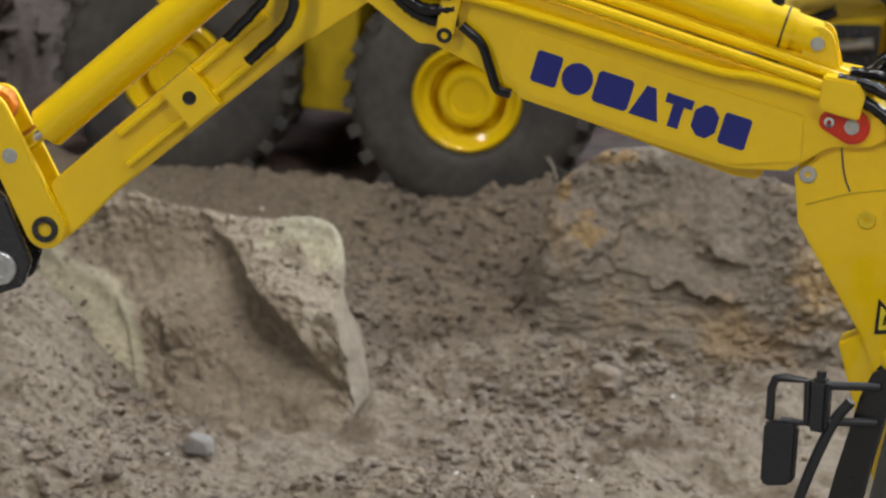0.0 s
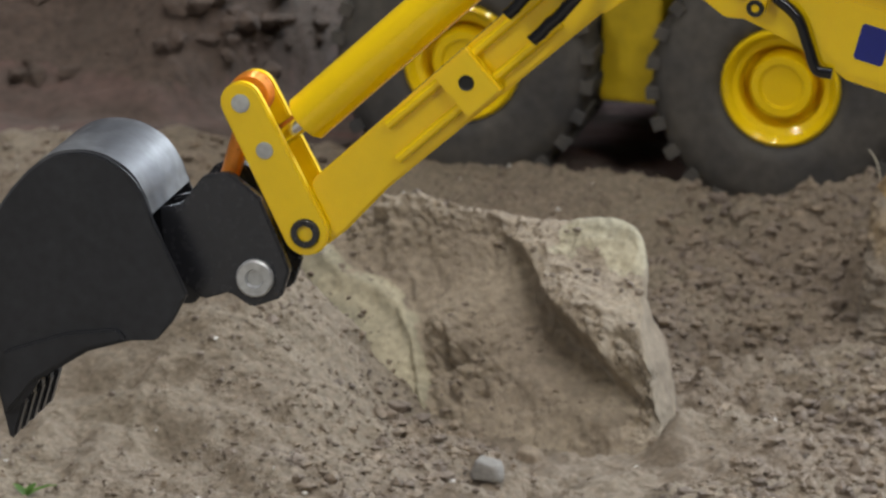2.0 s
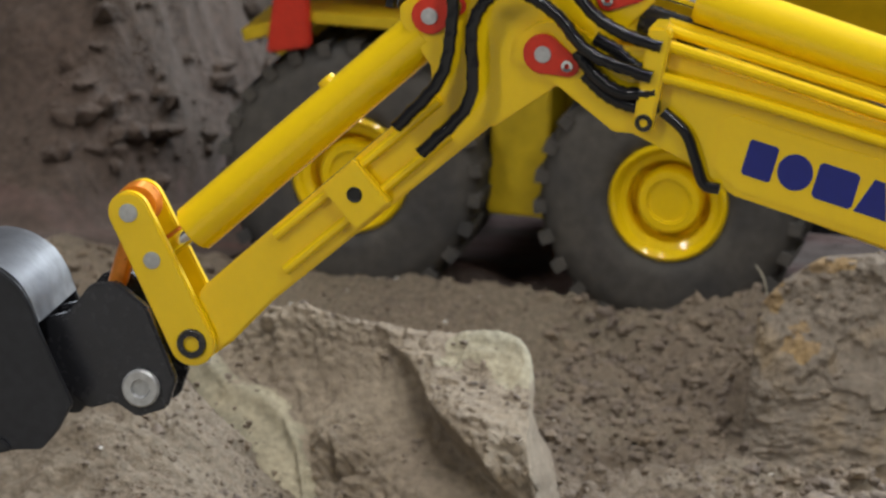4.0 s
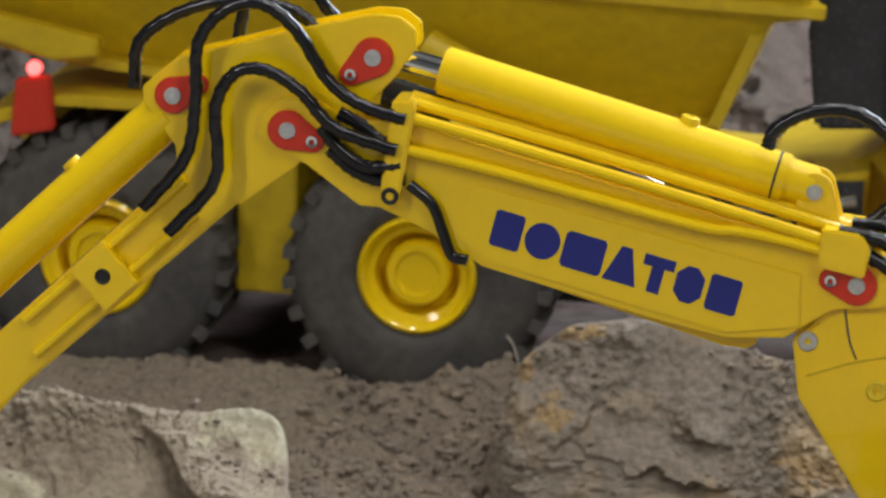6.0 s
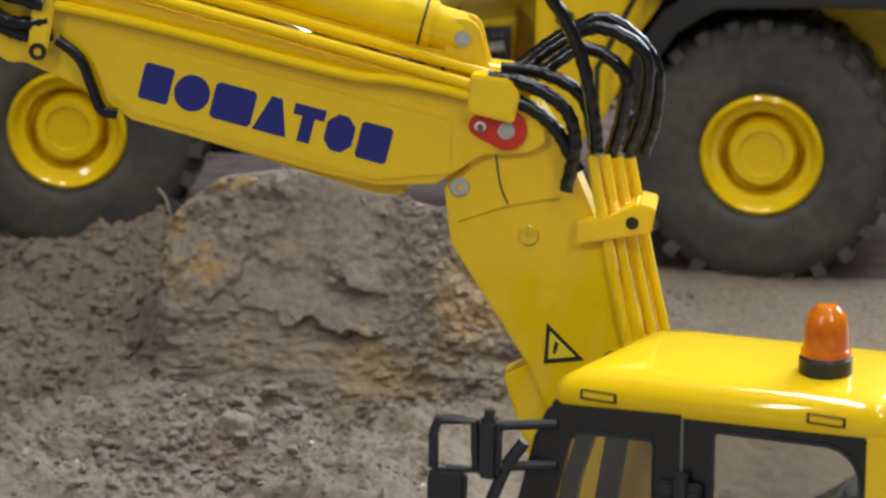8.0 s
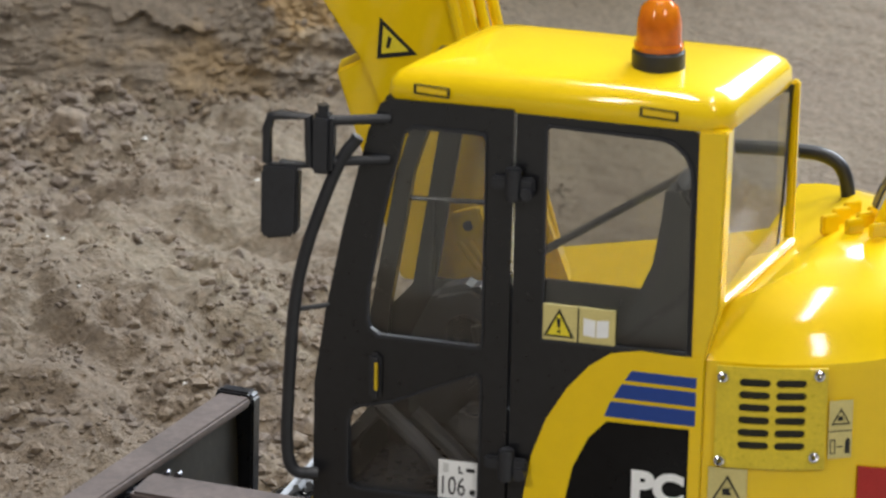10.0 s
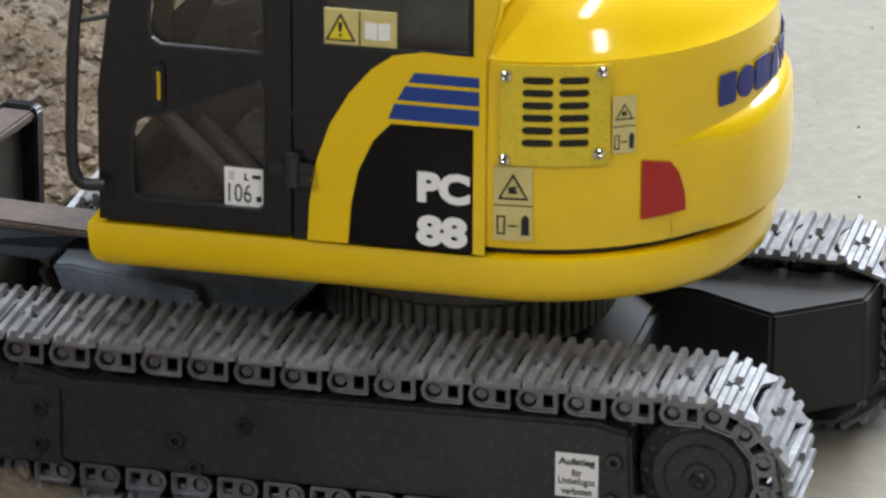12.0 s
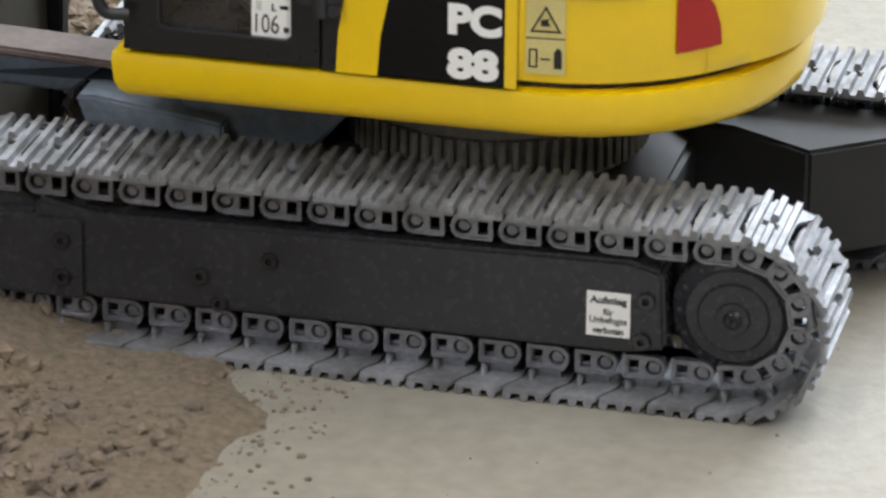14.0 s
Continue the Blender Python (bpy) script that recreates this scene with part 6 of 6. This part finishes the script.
# ---------------------------------------------------------------- loose earth


def clod_bm(seed, r, sub=1):
    b = bmesh.new()
    bmesh.ops.create_icosphere(b, subdivisions=sub, radius=r)
    off = Vector((seed * 1.3, seed * 2.7, seed * 0.7))
    for v in b.verts:
        v.co *= 1 + 0.75 * noise.noise(v.co / r * 0.9 + off) + 0.45 * noise.noise(v.co / r * 2.2 + off)
        v.co.z *= 0.75
    return b


def scatter(name, count, x0, x1, y0, y1, r0, r1, power, seed, keep, material, label):
    """Clods and grit strewn over the sand, as one loose mass."""
    g = np.random.RandomState(seed)
    bases = []
    for k in range(14):
        b = clod_bm(k + seed, 1.0, 1)
        b.verts.ensure_lookup_table()
        bases.append((np.array([v.co for v in b.verts]), np.array([[v.index for v in f.verts] for f in b.faces])))
        b.free()
    px, py = g.uniform(x0, x1, count * 6), g.uniform(y0, y1, count * 6)
    ok = g.rand(count * 6) < keep(px, py)
    px, py = px[ok][:count], py[ok][:count]
    pz = sand_height(px, py)
    pz = np.maximum(pz, 0)
    V, Fc, n = [], [], 0
    for i in range(len(px)):
        co, fa = bases[i % 14]
        r = r0 + (r1 - r0) * g.rand() ** power
        a = g.rand() * 6.283
        c, s = math.cos(a), math.sin(a)
        q = co * r * g.uniform(0.75, 1.25, 3)
        V.append(np.stack([q[:, 0] * c - q[:, 1] * s + px[i], q[:, 0] * s + q[:, 1] * c + py[i], q[:, 2] + pz[i] + r * 0.05], -1))
        Fc.append(fa + n)
        n += len(co)
    me = bpy.data.meshes.new(name)
    me.from_pydata(np.concatenate(V).tolist(), [], np.concatenate(Fc).tolist())
    me.materials.append(material)
    for f in me.polygons:
        f.use_smooth = False
    return tagged(new(name, me), label, "earth", kind="stuff")


def patchy(f, seed, lo, hi):
    return lambda x, y: np.clip((fbm(x, y, f, 3, seed) - lo) / (hi - lo), 0.015, 1) * np.where((x > -0.12) & (y > 1.8), 0.15, 1.0) * np.where((x > -0.09) & (y < 1.4), 0.12, 1.0)


scatter("earth_clods", 5200, -0.68, -0.05, 1.45, 2.03, 0.0006, 0.0036, 5.0, 3, patchy(13, 71, 0.08, 0.32), CLOD, "loose brown earth clods of all sizes")
scatter("earth_grit", 17000, -0.62, -0.045, 1.12, 2.04, 0.0005, 0.0013, 1.5, 4, patchy(10, 81, -0.3, 0.2), CLOD, "fine loose earth crumbs")
near_sand = lambda x, y: np.where(sand_height(x, y) > 0.0022, np.clip(0.5 + 3 * fbm(x, y, 22, 2, 63), 0.05, 1), 0.0)
scatter("sand_crumbs", 2200, -0.20, -0.055, 1.12, 1.27, 0.0004, 0.0032, 3.5, 13, near_sand, CLOD, "crumbs of earth on thin sand")
scatter("edge_grit", 800, -0.16, 0.03, 1.10, 1.30, 0.00025, 0.0010, 2.5, 17, lambda x, y: np.exp(-((sand_height(x, y) + 0.0008) / 0.0008) ** 2), CLOD, "fine grit along the edge of the sand")
scatter("crumbly_earth", 5200, -0.40, -0.10, 1.30, 1.78, 0.0005, 0.0028, 3.4, 14, patchy(16, 73, -0.05, 0.25), CLOD, "crumbly brown earth")
scatter("bank_clods", 2600, -0.95, 0.0, 2.33, 2.75, 0.0015, 0.011, 3.0, 5, patchy(6, 91, -0.1, 0.3), SOIL, "earth lumps on the bank")
scatter("bank_foot_clods", 1100, -0.95, -0.50, 2.12, 2.40, 0.0010, 0.0075, 3.0, 25, lambda x, y: np.clip((sand_height(x, y) - 0.015) / 0.02, 0, 1) * np.clip(0.3 + 3 * fbm(x, y, 12, 2, 93), 0.02, 1), SOIL, "earth lumps at the foot of the bank")
scatter("clod_heap", 1000, -0.30, -0.13, 1.70, 1.92, 0.0010, 0.0032, 1.8, 8, lambda x, y: np.exp(-((x + 0.225 - 0.3 * (y - 1.80)) / 0.028) ** 2 - ((y - 1.80) / 0.06) ** 2), CLOD, "dense heap of small earth clods")
scatter("rubble", 2600, -0.36, -0.10, 1.84, 2.03, 0.0006, 0.0032, 3.0, 15, lambda x, y: np.where(x < -0.25, 1.0, 0.25), CLOD, "dry earth rubble between the boulders")
scatter("white_grit", 160, -0.62, -0.05, 1.45, 2.05, 0.0005, 0.0012, 1.5, 6, patchy(8, 95, -0.3, 0.3), mat("quartz_grit", (0.62, 0.60, 0.56), 0.5, vary=0.1, scale=300), "small white quartz grains")


def crumbs_on(ob, count, seed, flatness, r0, r1):
    """Loose crumbs lying on the upper sides of a boulder, in patches."""
    g = np.random.RandomState(seed)
    me = ob.data
    nrm = np.empty(len(me.polygons) * 3)
    cen = np.empty(len(me.polygons) * 3)
    me.polygons.foreach_get("normal", nrm)
    me.polygons.foreach_get("center", cen)
    nrm, cen = nrm.reshape(-1, 3), cen.reshape(-1, 3)
    ok = np.where((nrm[:, 2] > flatness) & (cen[:, 2] > 0.004) & (g.rand(len(cen)) < np.clip(0.4 + 3.5 * fbm(cen[:, 0], cen[:, 1] + cen[:, 2], 30, 2, seed), 0.02, 1)))[0]
    pick = cen[g.choice(ok, count)]
    V, Fc, n = [], [], 0
    bases = []
    for k in range(8):
        b = clod_bm(k + seed, 1.0, 1)
        bases.append((np.array([v.co for v in b.verts]), np.array([[v.index for v in f.verts] for f in b.faces])))
        b.free()
    for i, p in enumerate(pick):
        co, fa = bases[i % 8]
        r = r0 + (r1 - r0) * g.rand() ** 3.5
        V.append(co * r * g.uniform(0.7, 1.3, 3) + p)
        Fc.append(fa + n)
        n += len(co)
    me = bpy.data.meshes.new("boulder_crumbs")
    me.from_pydata(np.concatenate(V).tolist(), [], np.concatenate(Fc).tolist())
    me.materials.append(CLOD)
    return tagged(new("boulder_crumbs", me), "loose earth crumbs lying on a boulder", "earth", kind="stuff")


crumbs_on(slab_ob, 320, 31, 0.70, 0.0004, 0.0018)
crumbs_on(block_ob, 700, 37, 0.60, 0.0004, 0.0022)
scatter("floor_specks", 260, -0.06, 0.40, 1.08, 1.70, 0.0002, 0.0007, 2.5, 41, lambda x, y: np.where(sand_height(x, y) < 0, 1.0, 0.0), SOIL, "dark specks of dirt on bare concrete")
# single stones on the sand
GREY_STONE = mat("grey_stone", (0.19, 0.178, 0.165), 0.85, vary=0.2, scale=90, bump=0.0006, bscale=400)
STONES = ((-355, 1668, 5.0, GREY_STONE), (-330, 1748, 5, CLOD), (-222, 1790, 6, CLOD), (-292, 1778, 5, CLOD), (-350, 1712, 4.5, CLOD))
for k, (sx, sy, sr, tone) in enumerate(STONES):
    st = rock_bm((sx, sy, sand_height(sx / 1000, sy / 1000) * 1000 + sr * 0.25), [((1, 0.2, 0.1), sr), ((-1, 0.1, 0.2), sr * 0.9), ((0.1, 1, 0.1), sr * 0.8), ((-0.1, -1, 0.3), sr * 0.7), ((0.2, -0.1, 1), sr * 0.6), ((0, 0, -1), sr * 0.5), ((0.6, -0.6, 0.6), sr * 0.85)], 4, sr * 0.18, 40 + k, 12)
    tagged(link_mesh("stone", st, tone, smooth=60), "small grey stone lying on earthy sand", "stone", "stones on the sand")
# a dry twig leaning on the boulder
twig = link_mesh("twig", tube([(-266, 1946, 50), (-267, 1946, 56), (-269, 1947, 61), (-271.5, 1947, 64)], 0.35, 6, 4), mat("dry_twig", (0.42, 0.38, 0.30), 0.8, vary=0.15, scale=400))
tagged(twig, "thin pale dry twig leaning on a boulder", "twig")
# a small green leaf
LEAF_X, LEAF_Y = -497.0, 1607.0
leaf = bmesh.new()
for ang, ln in ((20, 11), (75, 9), (130, 8)):
    ca, sa = math.cos(radians(ang)), math.sin(radians(ang))
    mid = [(ca * ln * t, sa * ln * t * 0.5, ln * (0.9 * t - 0.5 * t * t)) for t in (0, 0.35, 0.7, 1.0)]
    wid = (0.3, 1.5, 1.1, 0.1)
    rows_l = [[leaf.verts.new((x - sa * w, y + ca * w, z)), leaf.verts.new((x, y, z - 0.3)), leaf.verts.new((x + sa * w, y - ca * w, z))] for (x, y, z), w in zip(mid, wid)]
    for p, q in zip(rows_l, rows_l[1:]):
        leaf.faces.new((p[0], p[1], q[1], q[0]))
        leaf.faces.new((p[1], p[2], q[2], q[1]))
bmesh.ops.solidify(leaf, geom=leaf.faces[:], thickness=0.25)
leaf.transform(Matrix.Translation((LEAF_X, LEAF_Y, sand_height(LEAF_X / 1000, LEAF_Y / 1000) * 1000 - 0.5)))
tagged(link_mesh("seedling", leaf, mat("fresh_leaf", (0.10, 0.22, 0.03), 0.5, vary=0.2, scale=300), smooth=60), "tiny fresh green seedling growing in the sand", "plant")
